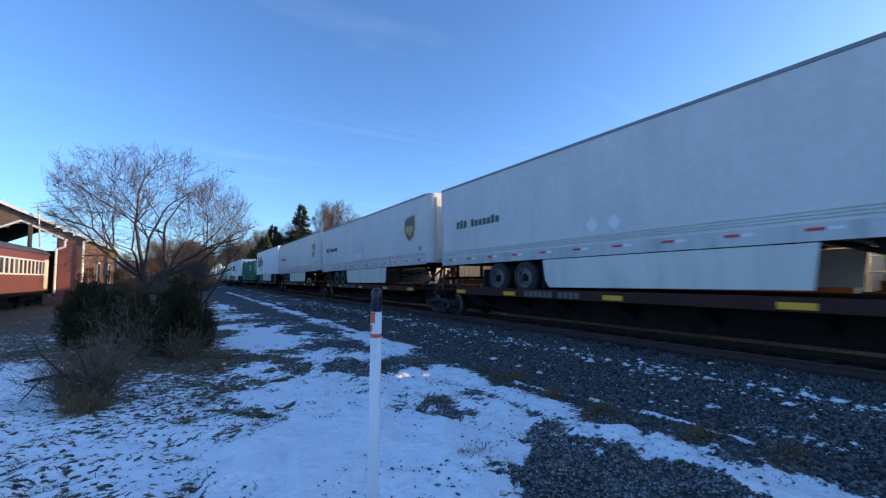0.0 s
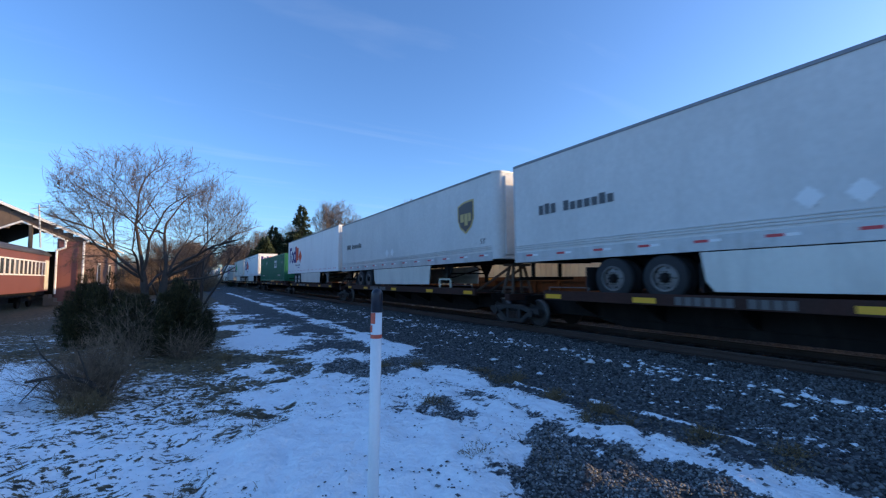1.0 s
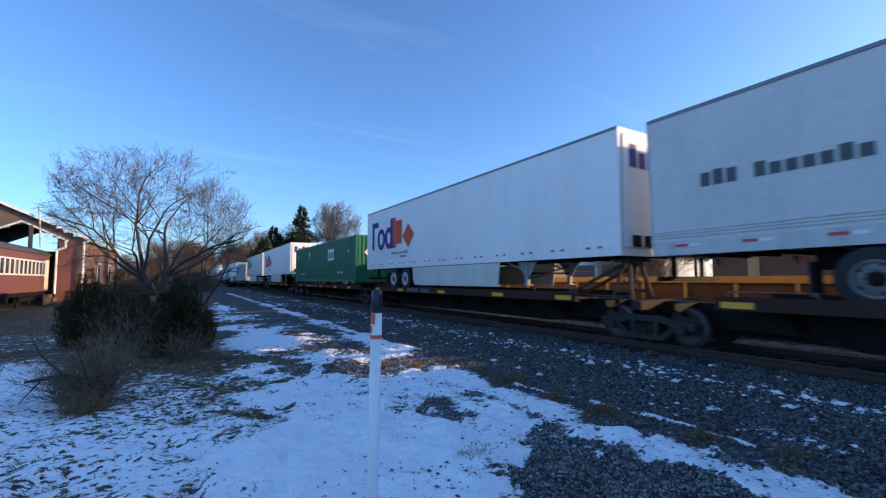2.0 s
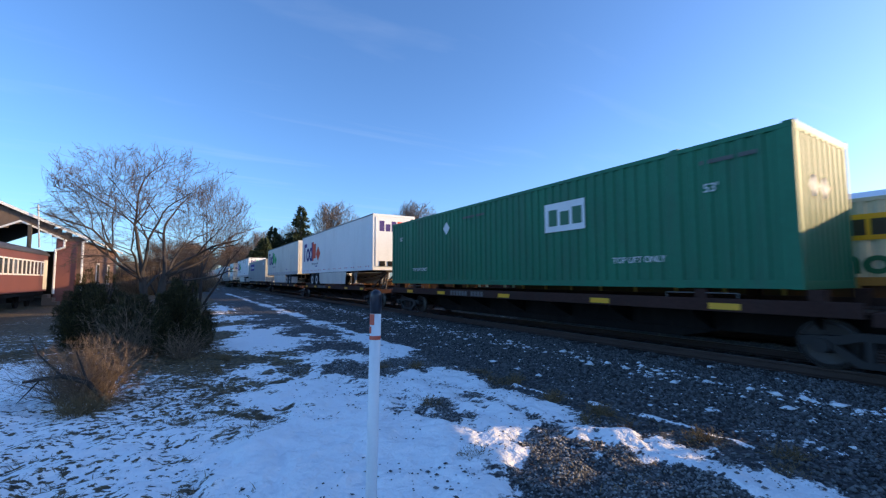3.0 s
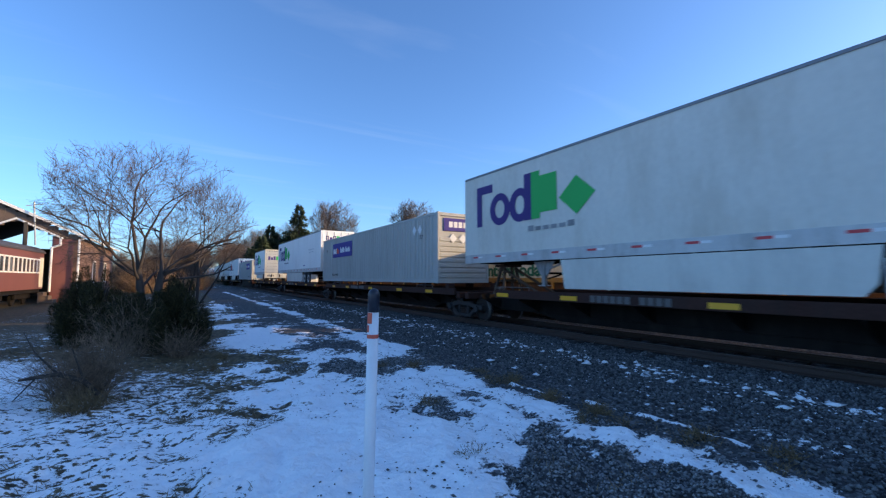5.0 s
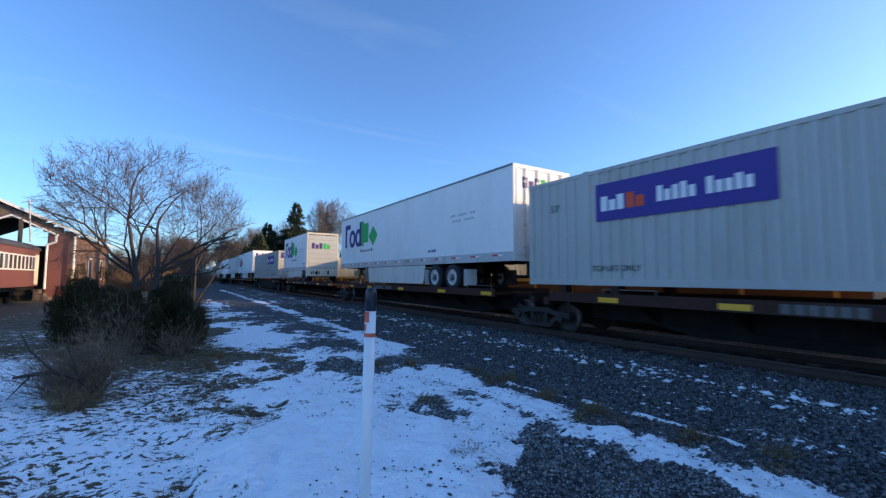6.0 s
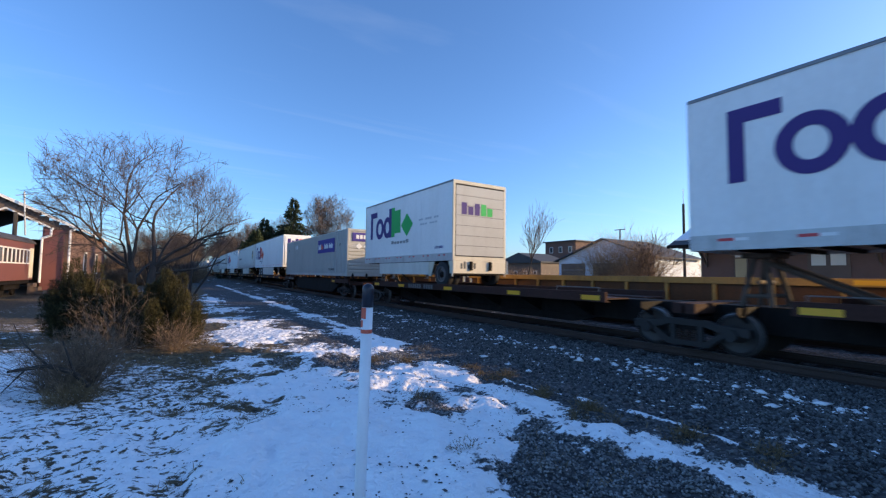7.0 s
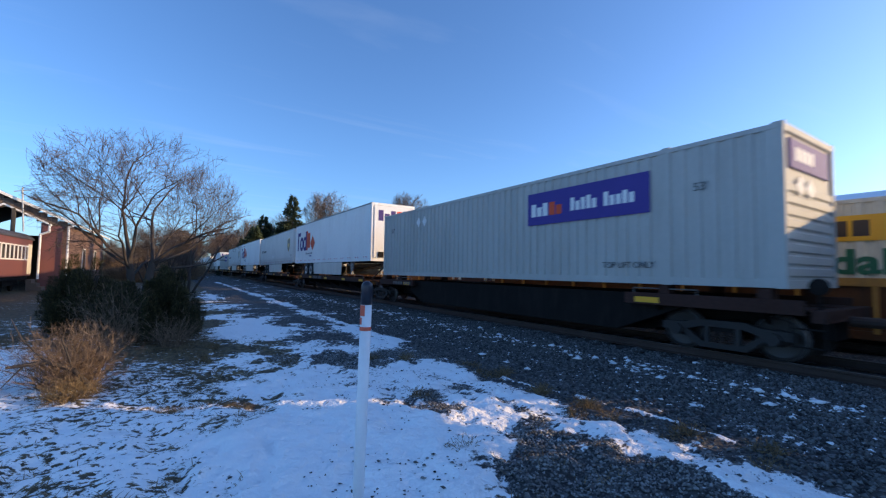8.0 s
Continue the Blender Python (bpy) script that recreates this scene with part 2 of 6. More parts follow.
def lathe(bm, profile, axis="x", centre=(0, 0, 0), seg=28):
    """A turned body: (position along the axis, radius) pairs."""
    rings = []
    for p, r in profile:
        ring = []
        for i in range(seg):
            a = 2 * math.pi * i / seg
            c, s = r * math.cos(a), r * math.sin(a)
            v = {"x": (p, c, s), "y": (c, p, s), "z": (c, s, p)}[axis]
            ring.append(bm.verts.new(Vector(centre) + Vector(v)))
        rings.append(ring)
    for a, b in zip(rings, rings[1:]):
        for i in range(seg):
            bm.faces.new((a[i], a[(i + 1) % seg], b[(i + 1) % seg], b[i]))
    bm.faces.new(rings[0][::-1])
    bm.faces.new(rings[-1])
    bmesh.ops.recalc_face_normals(bm, faces=bm.faces[:])
    return bm


def nb():
    return bmesh.new()


def mesh_of(name, bm, material, smooth=False):
    me = bpy.data.meshes.new(name)
    bm.to_mesh(me)
    bm.free()
    me.materials.append(material)
    if smooth:
        for p in me.polygons:
            p.use_smooth = True
    return me


def part(name, bm, material, parent, label="", smooth=False):
    ob = new(name, mesh_of(name, bm, material, smooth))
    ob.parent = parent
    if label:
        tagged(ob, label)
    return ob


def again(ob, at, parent=None):
    """One more object on the same mesh, moved by at."""
    o = new(ob.name.split(".")[0], ob.data)
    o.parent = parent or ob.parent
    o.location = ob.location + Vector(at)
    for key in ("label",):
        if key in ob:
            o[key] = ob[key]
    return o


def thing(name, label, category, group="", kind="", at=(0, 0, 0)):
    ob = new(name)
    ob.location = at
    ob.empty_display_size = 0.3
    return tagged(ob, label, category, group, kind)


def solid(name, bm, material, label, category, group="", kind="", smooth=False):
    ob = new(name, mesh_of(name, bm, material, smooth))
    return tagged(ob, label, category, group, kind)


def raw_mesh(name, verts, faces, material):
    """A mesh from arrays: verts (n, 3), faces (m, k)."""
    verts, faces = np.asarray(verts, np.float32), np.asarray(faces, np.int32)
    me = bpy.data.meshes.new(name)
    me.vertices.add(len(verts))
    me.vertices.foreach_set("co", verts.ravel())
    k = faces.shape[1]
    me.loops.add(faces.size)
    me.loops.foreach_set("vertex_index", faces.ravel())
    me.polygons.add(len(faces))
    me.polygons.foreach_set("loop_start", np.arange(0, faces.size, k, dtype=np.int32))
    me.update(calc_edges=True)
    me.validate()
    me.materials.append(material)
    return me


def words(name, body, size, material, parent, at, turn, label="", width=None, thick=0.004, weight=0.0):
    """Lettering in the built-in font, as a mesh. turn: Euler degrees."""
    cu = bpy.data.curves.new(name, "FONT")
    cu.body, cu.size, cu.extrude, cu.offset = body, size, thick, weight
    tmp = bpy.data.objects.new("tmp", cu)
    scene.collection.objects.link(tmp)
    dg = bpy.context.evaluated_depsgraph_get()
    me = bpy.data.meshes.new_from_object(tmp.evaluated_get(dg))
    bpy.data.objects.remove(tmp)
    if width:
        xs = [v.co.x for v in me.vertices]
        k = width / (max(xs) - min(xs))
        for v in me.vertices:
            v.co.x *= k
    me.materials.clear()
    me.materials.append(material)
    ob = new(name, me)
    ob.parent = parent
    ob.matrix_basis = pose(*at, *turn)
    if label:
        tagged(ob, label)
    return ob


# ---- ground ----
def value_noise(x, y, cell, seed):
    """Smooth noise from -1 to 1 on a lattice of that cell."""
    rs = np.random.RandomState(seed)
    table = rs.rand(256, 256) * 2 - 1
    u, v = x / cell, y / cell
    i, j = np.floor(u).astype(int), np.floor(v).astype(int)
    f, g = u - i, v - j
    f, g = f * f * (3 - 2 * f), g * g * (3 - 2 * g)
    a, b = table[i % 256, j % 256], table[(i + 1) % 256, j % 256]
    c, d = table[i % 256, (j + 1) % 256], table[(i + 1) % 256, (j + 1) % 256]
    return (a * (1 - f) + b * f) * (1 - g) + (c * (1 - f) + d * f) * g


def fractal(x, y, cell, seed, octaves=4):
    s, k = 0, 1.0
    for o in range(octaves):
        s = s + k * value_noise(x, y, cell / 2 ** o, seed + o)
        k *= 0.55
    return s


def bump_at(x, y, cx, cy, rx, ry, turn=0.0):
    """1 in the middle of an oval, 0 on its edge, negative outside."""
    c, s = math.cos(turn), math.sin(turn)
    dx, dy = x - cx, y - cy
    return 1 - np.sqrt(((dx * c + dy * s) / rx) ** 2 + ((dy * c - dx * s) / ry) ** 2)


def snow_cover(x, y):
    """Above 0: snow lies there."""
    left = np.clip((0.55 - x) / 0.7, 0, 1)                       # lawn side
    dist = np.clip((y - 6) / 8, 0, 1)
    n = fractal(x, y, 1.1, 3) * (0.36 - 0.22 * left + 0.10 * dist) + fractal(x, y, 0.25, 11, 3) * (0.22 + 0.12 * dist - 0.15 * left)
    lane = 0.66 - 0.85 * np.abs(x - 1.95) / 1.75                       # trodden snow beside the track
    lane = lane - 0.22 * dist - np.where(y > 13, (y - 13) * 0.03, 0)
    lane = lane - 0.6 * np.clip((1.3 - x) / 0.8, 0, 1) * np.clip((y - 7.5) / 2, 0, 1)
    strip = 0.50 + 0.24 * fractal(x, y, 0.4, 63, 2) - np.abs(x - 4.02 - 0.03 * (y - 3)) / 0.50      # ridge of snow along the gravel road
    strip = np.where(y > 8, strip - 0.05 * (y - 8), strip)
    far_strip = np.where((y > 9) & (y < 60), 0.45 - np.abs(x - 4.7) / 0.6, -1)
    joined = np.where((y > 3.7) & (y < 7.2), 0.42 - np.abs(x - 3.3) / 1.2, -1)   # snow across to the ridge
    lawn = 0.16 - np.clip((x - 0.4) * 0.25, 0, 2) + 0.12 * np.clip((-x - 0.8) / 0.6, 0, 1)
    lawn = lawn + 0.20 * fractal(x * 0.8, y, 0.17, 51, 2) + 0.08 * fractal(x * 0.5 + y, y * 0.4, 0.5, 57, 2)
    lawn = lawn - 0.75 * np.clip((y - 8.8 - 2.2 * np.clip(-x - 1.2, 0, 1.5)) / 1.2, 0, 1)
    lawn = np.where(x < 1.5, lawn, -1)
    cover = np.maximum.reduce([lane, strip, far_strip, joined, lawn])
    for cx, cy, rx, ry, turn, k in ((3.05, 2.15, 0.85, 1.15, 0.25, 1.1), (3.9, 8.0, 1.3, 0.8, 0.1, 0.55), (3.9, 17.5, 0.75, 4.0, 0.0, 0.8),
                                    (3.0, 4.6, 0.36, 0.40, 0.0, 0.22), (2.35, 2.1, 0.3, 0.3, 0.0, 0.5), (2.6, 10.5, 0.7, 0.9, 0.3, 0.25), (1.3, 9.0, 0.8, 1.0, 0.2, 0.15)):
        o = bump_at(x, y, cx, cy, rx, ry, turn) + 0.28 * fractal(x, y, 0.55, 71, 3)
        cover = np.where(o > -0.3, np.minimum(cover, -k * o), cover)
    road = np.clip((x - 4.75) * 2.5, 0, 1)
    bare = -0.58 + 0.20 * np.exp(-((x - 7.3) / 0.45) ** 2) + 0.24 * np.exp(-((x - 5.6) / 0.25) ** 2)
    cover = cover * (1 - road) + road * bare
    streak = 0.24 + 0.30 * fractal(x, y, 0.35, 83, 2) - np.abs(x - 4.98 + 0.17 * np.clip(y - 3, 0, 2.2)) / 0.13      # thin line of old snow beyond the ridge
    cover = np.where((y > 1.9) & (y < 5.3), np.maximum(cover, streak), cover)
    cover = np.where((x < 1.0) & (y > 18), -0.7, cover)
    cover = np.where((x < -6) & (y > 14), cover - 0.5, cover)
    cover = np.where((x < -3) & (y < 8), np.maximum(cover, 0.35), cover)      # unseen ground, made snowy to bounce light onto the trailers
    cover = cover + 0.34 * np.clip((x - 0.1) / 0.3, 0, 1) * np.clip((2.2 - x) / 0.5, 0, 1) * np.clip((5.4 - y) / 1.2, 0, 1)
    cover = cover + 0.40 * np.clip(2.5 * bump_at(x, y, -2.6, 9.2, 1.5, 2.0), 0, 1)
    return cover + n


def ground_height(x, y):
    h = 0.03 * fractal(x, y, 2.4, 21, 3)
    h = np.where(x > 5.2, h * 0.5, h)
    near = np.exp(-((y - 2.5) / 6) ** 2)
    h = h + 0.042 * fractal(x, y, 0.30, 31, 3) * np.clip(near + 0.3, 0, 1) * np.where(x < 4.6, 1, 0.5)
    tread = np.clip(value_noise(x * 1.6, y, 0.22, 41) - 0.35, 0, 1)
    h = h - 0.075 * tread * (np.abs(x - 1.9) < 1.9)
    h = h + 0.035 * np.clip(snow_cover(x, y) * 3, 0, 1) * (x < 5)
    h = h + 0.015 * np.clip((x - 6.6) / 0.8, 0, 1)
    return h - 0.02


def spread(lo, hi, fine_lo, fine_hi, fine, grow=1.12):
    """Grid lines: even where it is fine, then ever wider out to the ends."""
    mid = list(np.arange(fine_lo, fine_hi, fine))
    up, s = [], fine
    p = mid[-1]
    while p < hi:
        s *= grow
        p += s
        up.append(min(p, hi))
    dn, s, p = [], fine, mid[0]
    while p > lo:
        s *= grow
        p -= s
        dn.append(max(p, lo))
    return np.array(dn[::-1] + mid + up)


def ground_mat():
    m = bpy.data.materials.new("snow_grass_and_gravel")
    m.use_nodes = True
    n, l = m.node_tree.nodes, m.node_tree.links
    b = n["Principled BSDF"]
    b.inputs["Roughness"].default_value = 0.8
    b.inputs["Specular IOR Level"].default_value = 0.25
    tc = n.new("ShaderNodeTexCoord")

    def tex(scale, detail, kind="ShaderNodeTexNoise"):
        q = n.new(kind)
        q.inputs["Scale"].default_value = scale
        if kind == "ShaderNodeTexNoise":
            q.inputs["Detail"].default_value = detail
        l.new(tc.outputs["Object"], q.inputs["Vector"])
        return q

    def ramp(src, stops):
        r = n.new("ShaderNodeValToRGB")
        e = r.color_ramp.elements
        while len(e) < len(stops):
            e.new(0.5)
        for el, (p, c) in zip(e, stops):
            el.position, el.color = p, (*c, 1)
        l.new(src, r.inputs[0])
        return r.outputs[0]

    def mix(f, a, bb):
        x = n.new("ShaderNodeMix")
        x.data_type = "RGBA"
        l.new(f, x.inputs[0])
        l.new(a, x.inputs[6])
        l.new(bb, x.inputs[7])
        return x.outputs[2]

    gravel = ramp(tex(26, 0, "ShaderNodeTexVoronoi").outputs["Color"], [(0.0, (0.028, 0.029, 0.032)), (0.6, (0.070, 0.070, 0.071)), (1.0, (0.24, 0.237, 0.23))])
    soil = ramp(tex(9, 10).outputs["Fac"], [(0.3, (0.040, 0.031, 0.021)), (0.5, (0.105, 0.080, 0.047)), (0.72, (0.23, 0.17, 0.09))])
    snow = ramp(tex(3, 6).outputs["Fac"], [(0.3, (0.95, 0.955, 0.96)), (0.7, (0.985, 0.985, 0.985))])
    a1, a2 = n.new("ShaderNodeAttribute"), n.new("ShaderNodeAttribute")
    a1.attribute_name, a2.attribute_name = "snow", "gravel"
    a3 = n.new("ShaderNodeAttribute")
    a3.attribute_name = "mottle"
    stretch = n.new("ShaderNodeMapping")
    stretch.inputs["Scale"].default_value = (0.85, 1.15, 1)
    stretch.inputs["Rotation"].default_value = (0, 0, 0.45)
    l.new(tc.outputs["Object"], stretch.inputs[0])
    fine = tex(12, 10)
    l.new(stretch.outputs[0], fine.inputs["Vector"])
    fine.inputs["Roughness"].default_value = 0.62
    half = n.new("ShaderNodeMath")
    half.operation = "SUBTRACT"
    l.new(fine.outputs["Fac"], half.inputs[0])
    half.inputs[1].default_value = 0.5
    add = n.new("ShaderNodeMath")
    add.operation = "MULTIPLY_ADD"
    l.new(half.outputs[0], add.inputs[0])
    l.new(a3.outputs["Fac"], add.inputs[1])
    l.new(a1.outputs["Fac"], add.inputs[2])
    f1 = n.new("ShaderNodeMapRange")
    f1.inputs["From Min"].default_value, f1.inputs["From Max"].default_value = -0.05, 0.12
    l.new(add.outputs[0], f1.inputs["Value"])
    add2 = n.new("ShaderNodeMath")
    add2.operation = "MULTIPLY_ADD"
    l.new(tex(5, 6).outputs["Fac"], add2.inputs[0])
    add2.inputs[1].default_value = 0.8
    l.new(a2.outputs["Fac"], add2.inputs[2])
    f2 = n.new("ShaderNodeMapRange")
    f2.inputs["From Min"].default_value, f2.inputs["From Max"].default_value = 0.35, 0.5
    l.new(add2.outputs[0], f2.inputs["Value"])
    l.new(mix(f1.outputs[0], mix(f2.outputs[0], soil, gravel), snow), b.inputs["Base Color"])
    lumps = n.new("ShaderNodeBump")
    lumps.inputs["Strength"].default_value, lumps.inputs["Distance"].default_value = 0.85, 0.11
    l.new(tex(7, 4).outputs["Fac"], lumps.inputs["Height"])
    bp = n.new("ShaderNodeBump")
    bp.inputs["Strength"].default_value, bp.inputs["Distance"].default_value = 0.4, 0.012
    l.new(tex(45, 8).outputs["Fac"], bp.inputs["Height"])
    l.new(lumps.outputs[0], bp.inputs["Normal"])
    l.new(bp.outputs[0], b.inputs["Normal"])
    return m


def build_ground():
    gx = spread(-1500, 1500, -4.0, 8.6, 0.07, 1.10)
    gy = spread(-1500, 3000, 1.0, 15.0, 0.07, 1.05)
    x, y = np.meshgrid(gx, gy)
    z = ground_height(x, y)
    far = np.clip((np.abs(y) - 150) / 200, 0, 1)
    z = z * (1 - far)
    v = np.stack([x, y, z], -1).reshape(-1, 3)
    i = np.arange(len(gx) * len(gy)).reshape(len(gy), len(gx))
    f = np.stack([i[:-1, :-1], i[:-1, 1:], i[1:, 1:], i[1:, :-1]], -1).reshape(-1, 4)
    me = raw_mesh("ground", v, f, ground_mat())
    me.polygons.foreach_set("use_smooth", np.ones(len(f), bool))
    sn = np.where(x > 17, -0.55, snow_cover(x, y))
    me.attributes.new("snow", "FLOAT", "POINT").data.foreach_set("value", sn.ravel().astype(np.float32))
    mo = 1.7 + 3.4 * np.clip((0.3 + 0.9 * np.clip((y - 4.5) / 3, 0, 1) - x) / 0.6, 0, 1) + 0.4 * np.clip((x - 3.4) / 0.5, 0, 1) - 0.3 * np.clip((-x - 0.8) / 0.6, 0, 1)
    me.attributes.new("mottle", "FLOAT", "POINT").data.foreach_set("value", mo.ravel().astype(np.float32))
    gr = np.clip((x - 2.2) * 1.5, -0.5, 1.0) * np.where(x > 18, 0, 1)
    me.attributes.new("gravel", "FLOAT", "POINT").data.foreach_set("value", gr.ravel().astype(np.float32))
    return tagged(new("ground", me), "trodden snow, dead grass and grey gravel beside the railway", "ground", kind="structure")


build_ground()

# ---- the two tracks ----
NEAR, FAR = 10.02, 14.25      # centre lines
RAIL = 0.19                   # top of the rails


def rail_profile(c, top):
    p = [(-0.07, -0.17), (0.07, -0.17), (0.07, -0.155), (0.012, -0.135), (0.012, -0.045), (0.036, -0.035), (0.036, -0.004), (0.03, 0), (-0.03, 0), (-0.036, -0.004), (-0.036, -0.035), (-0.012, -0.045), (-0.012, -0.135), (-0.07, -0.155)]
    return [(c + a, top + b) for a, b in p]


def build_track(centre, name):
    t = thing(name, "rusty steel rails on dark ties in grey ballast", "railway track", kind="structure")
    for side in (-1, 1):
        bm = nb()
        for a, b in ((-220, 40), (40, 700)):
            slab(bm, rail_profile(centre + side * 0.7525, RAIL), "y", a, b)
        part("rail", bm, M["rust"], t)
        bm = nb()
        box(bm, centre + side * 0.7525 - 0.026, centre + side * 0.7525 + 0.026, -220, 700, RAIL, RAIL + 0.003)
        part("rail_head", bm, M["shine"], t, "polished running surface")
    bm = nb()
    box(bm, -1.3, 1.3, -0.115, 0.115, -0.16, 0.006, 0.012)
    me = mesh_of("tie", bm, M["tie"])
    for k in range(120):
        o = new("tie", me)
        o.parent = t
        o.location = (centre + random.uniform(-0.03, 0.03), -4 + k * 0.53, random.uniform(-0.008, 0.004))
    return t


build_track(NEAR, "track_near")
build_track(FAR, "track_far")


# ---- rolling stock: shared pieces ----
def tyre_wheel(parent, x, y, z, side, rim="rim", r=0.50):
    """A road wheel whose outer face looks along side (-1 or 1 in x)."""
    bm = nb()
    w = 0.27
    lathe(bm, [(-w / 2, r - 0.20), (-w / 2, r - 0.03), (-w / 2 + 0.03, r), (w / 2 - 0.03, r), (w / 2, r - 0.03), (w / 2, r - 0.20)], "x", (0, 0, 0), 30)
    bmesh.ops.delete(bm, geom=[q for q in bm.faces if len(q.verts) > 4], context="FACES_ONLY")
    ty = part("wheel", bm, M["tyre"], parent, "worn black tyre", True)
    ty.location = (x, y, z)
    bm = nb()
    f = side * (w / 2)
    lathe(bm, [(f - side * 0.10, r - 0.198), (f + side * 0.004, r - 0.198), (f + side * 0.012, r - 0.206), (f + side * 0.008, r - 0.240), (f - side * 0.045, r - 0.240), (f - side * 0.030, 0.17), (f - side * 0.030, 0.02)], "x", (0, 0, 0), 26)
    part("rim", bm, M[rim], ty, "steel wheel rim", False)
    bm = nb()
    lathe(bm, [(f - side * 0.034, 0.118), (f + side * 0.01, 0.108), (f + side * 0.05, 0.07), (f + side * 0.06, 0.03)], "x", (0, 0, 0), 18)
    for k in range(10):
        a = 2 * math.pi * k / 10
        rod(bm, (f - side * 0.035, 0.142 * math.cos(a), 0.142 * math.sin(a)), (f - side * 0.008, 0.142 * math.cos(a), 0.142 * math.sin(a)), 0.014, 6)
    for k in range(5):
        a = 2 * math.pi * (k + 0.5) / 5
        rod(bm, (f - side * 0.045, 0.222 * math.cos(a), 0.222 * math.sin(a)), (f - side * 0.032, 0.222 * math.cos(a), 0.222 * math.sin(a)), 0.026, 8)
    part("hub", bm, M["rim_dark"] if rim == "rim" else M["steel_dark"], ty, "dark greasy hub and nuts", False)
    return ty


def truck(parent, y):
    """A two-axle railway truck centred at y, on the rails."""
    e = new("truck")
    e.parent = parent
    e.location = (0, y, 0)
    tagged(e, "grimy cast steel railway truck")
    r = 0.41
    for dy in (-0.84, 0.84):
        bm = nb()
        for s in (-1, 1):
            lathe(bm, [(s * 0.68, r + 0.025), (s * 0.71, r + 0.025), (s * 0.715, r), (s * 0.80, r - 0.004), (s * 0.815, r - 0.05), (s * 0.79, r - 0.07), (s * 0.76, 0.16), (s * 0.82, 0.13), (s * 0.84, 0.05)], "x", (0, dy, RAIL + r), 30)
        rod(bm, (-0.95, dy, RAIL + r), (0.95, dy, RAIL + r), 0.075, 12)
        part("wheelset", bm, M["wheel"], e, "worn steel wheels on an axle")
        for s in (-1, 1):
            bm = nb()
            lathe(bm, [(s * 0.722, r + 0.002), (s * 0.798, r - 0.001), (s * 0.8165, r - 0.016)], "x", (0, dy, RAIL + r), 30)
            bmesh.ops.delete(bm, geom=[q for q in bm.faces if len(q.verts) > 4], context="FACES_ONLY")
            part("tread", bm, M["tread"], e, "bright worn wheel tread", True)
    for s in (-1, 1):
        bm = nb()
        z = RAIL + r
        slab(bm, [(-1.14, z - 0.02), (-1.14, z + 0.14), (-0.62, z + 0.17), (-0.40, z + 0.24), (0.40, z + 0.24), (0.62, z + 0.17), (1.14, z + 0.14), (1.14, z - 0.02), (0.62, z + 0.03), (0.36, z + 0.11), (-0.36, z + 0.11), (-0.62, z + 0.03)], "x", s * 0.94, s * 1.06)
        slab(bm, [(-0.86, z + 0.06), (-0.70, z + 0.06), (-0.34, z - 0.20), (0.34, z - 0.20), (0.70, z + 0.06), (0.86, z + 0.06), (0.42, z - 0.30), (-0.42, z - 0.30)], "x", s * 0.945, s * 1.055)
        for dy in (-0.27, 0.27):
            box(bm, *sorted((s * 0.95, s * 1.05)), dy - 0.05, dy + 0.05, z - 0.22, z + 0.15)
        for dy in (-0.84, 0.84):
            rod(bm, (s * 1.0, dy, z), (s * 1.13, dy, z), 0.115, 14)
        part("side_frame", bm, M["truck_steel"], e)
        bm = nb()
        lathe(bm, [(k * 0.0225 - 0.012, 0.045 if k % 2 else 0.068) for k in range(11)], "z", (s * 1.0, -0.15, z - 0.19), 10)
        coil = part("spring", bm, M["rust"], e)
        again(coil, (0, 0.15, 0))
        again(coil, (0, 0.30, 0))
    bm = nb()
    box(bm, -1.02, 1.02, -0.2, 0.2, RAIL + r - 0.05, RAIL + r + 0.24, 0.03)
    part("bolster", bm, M["steel_dark"], e)
    return e


def bars(bm, x, y0, y1, z0, z1, heights, side=-1):
    """Plain bars that stand for lettering on a side wall: relative heights along y."""
    n = len(heights)
    w = (y1 - y0) / n
    for i, h in enumerate(heights):
        if h:
            a = y0 + i * w
            box(bm, min(x, x + side * 0.006), max(x, x + side * 0.006), a + 0.12 * w, a + 0.88 * w, z0, z0 + (z1 - z0) * h)
    return bm


def ring(bm, x, y, z, ro_y, ro_z, ri_y, ri_z, a0=0.0, a1=360.0, side=-1, seg=28):
    """A flat ring or arc on a side wall, 6 mm thick."""
    vs = []
    full = a1 - a0 >= 359.9
    n = seg if full else seg + 1
    for i in range(n):
        a = radians(a0 + (a1 - a0) * i / seg)
        c, s = math.cos(a), math.sin(a)
        vs.append([bm.verts.new((xx, y + ry * c, z + rz * s)) for xx, ry, rz in ((x, ro_y, ro_z), (x, ri_y, ri_z), (x + side * 0.006, ro_y, ro_z), (x + side * 0.006, ri_y, ri_z))])
    m = n if full else n - 1
    for i in range(m):
        p, q = vs[i], vs[(i + 1) % n]
        bm.faces.new((p[2], q[2], q[3], p[3]))
        bm.faces.new((p[0], q[0], q[2], p[2]))
        bm.faces.new((p[1], p[3], q[3], q[1]))
    bmesh.ops.recalc_face_normals(bm, faces=bm.faces[:])
    return bm


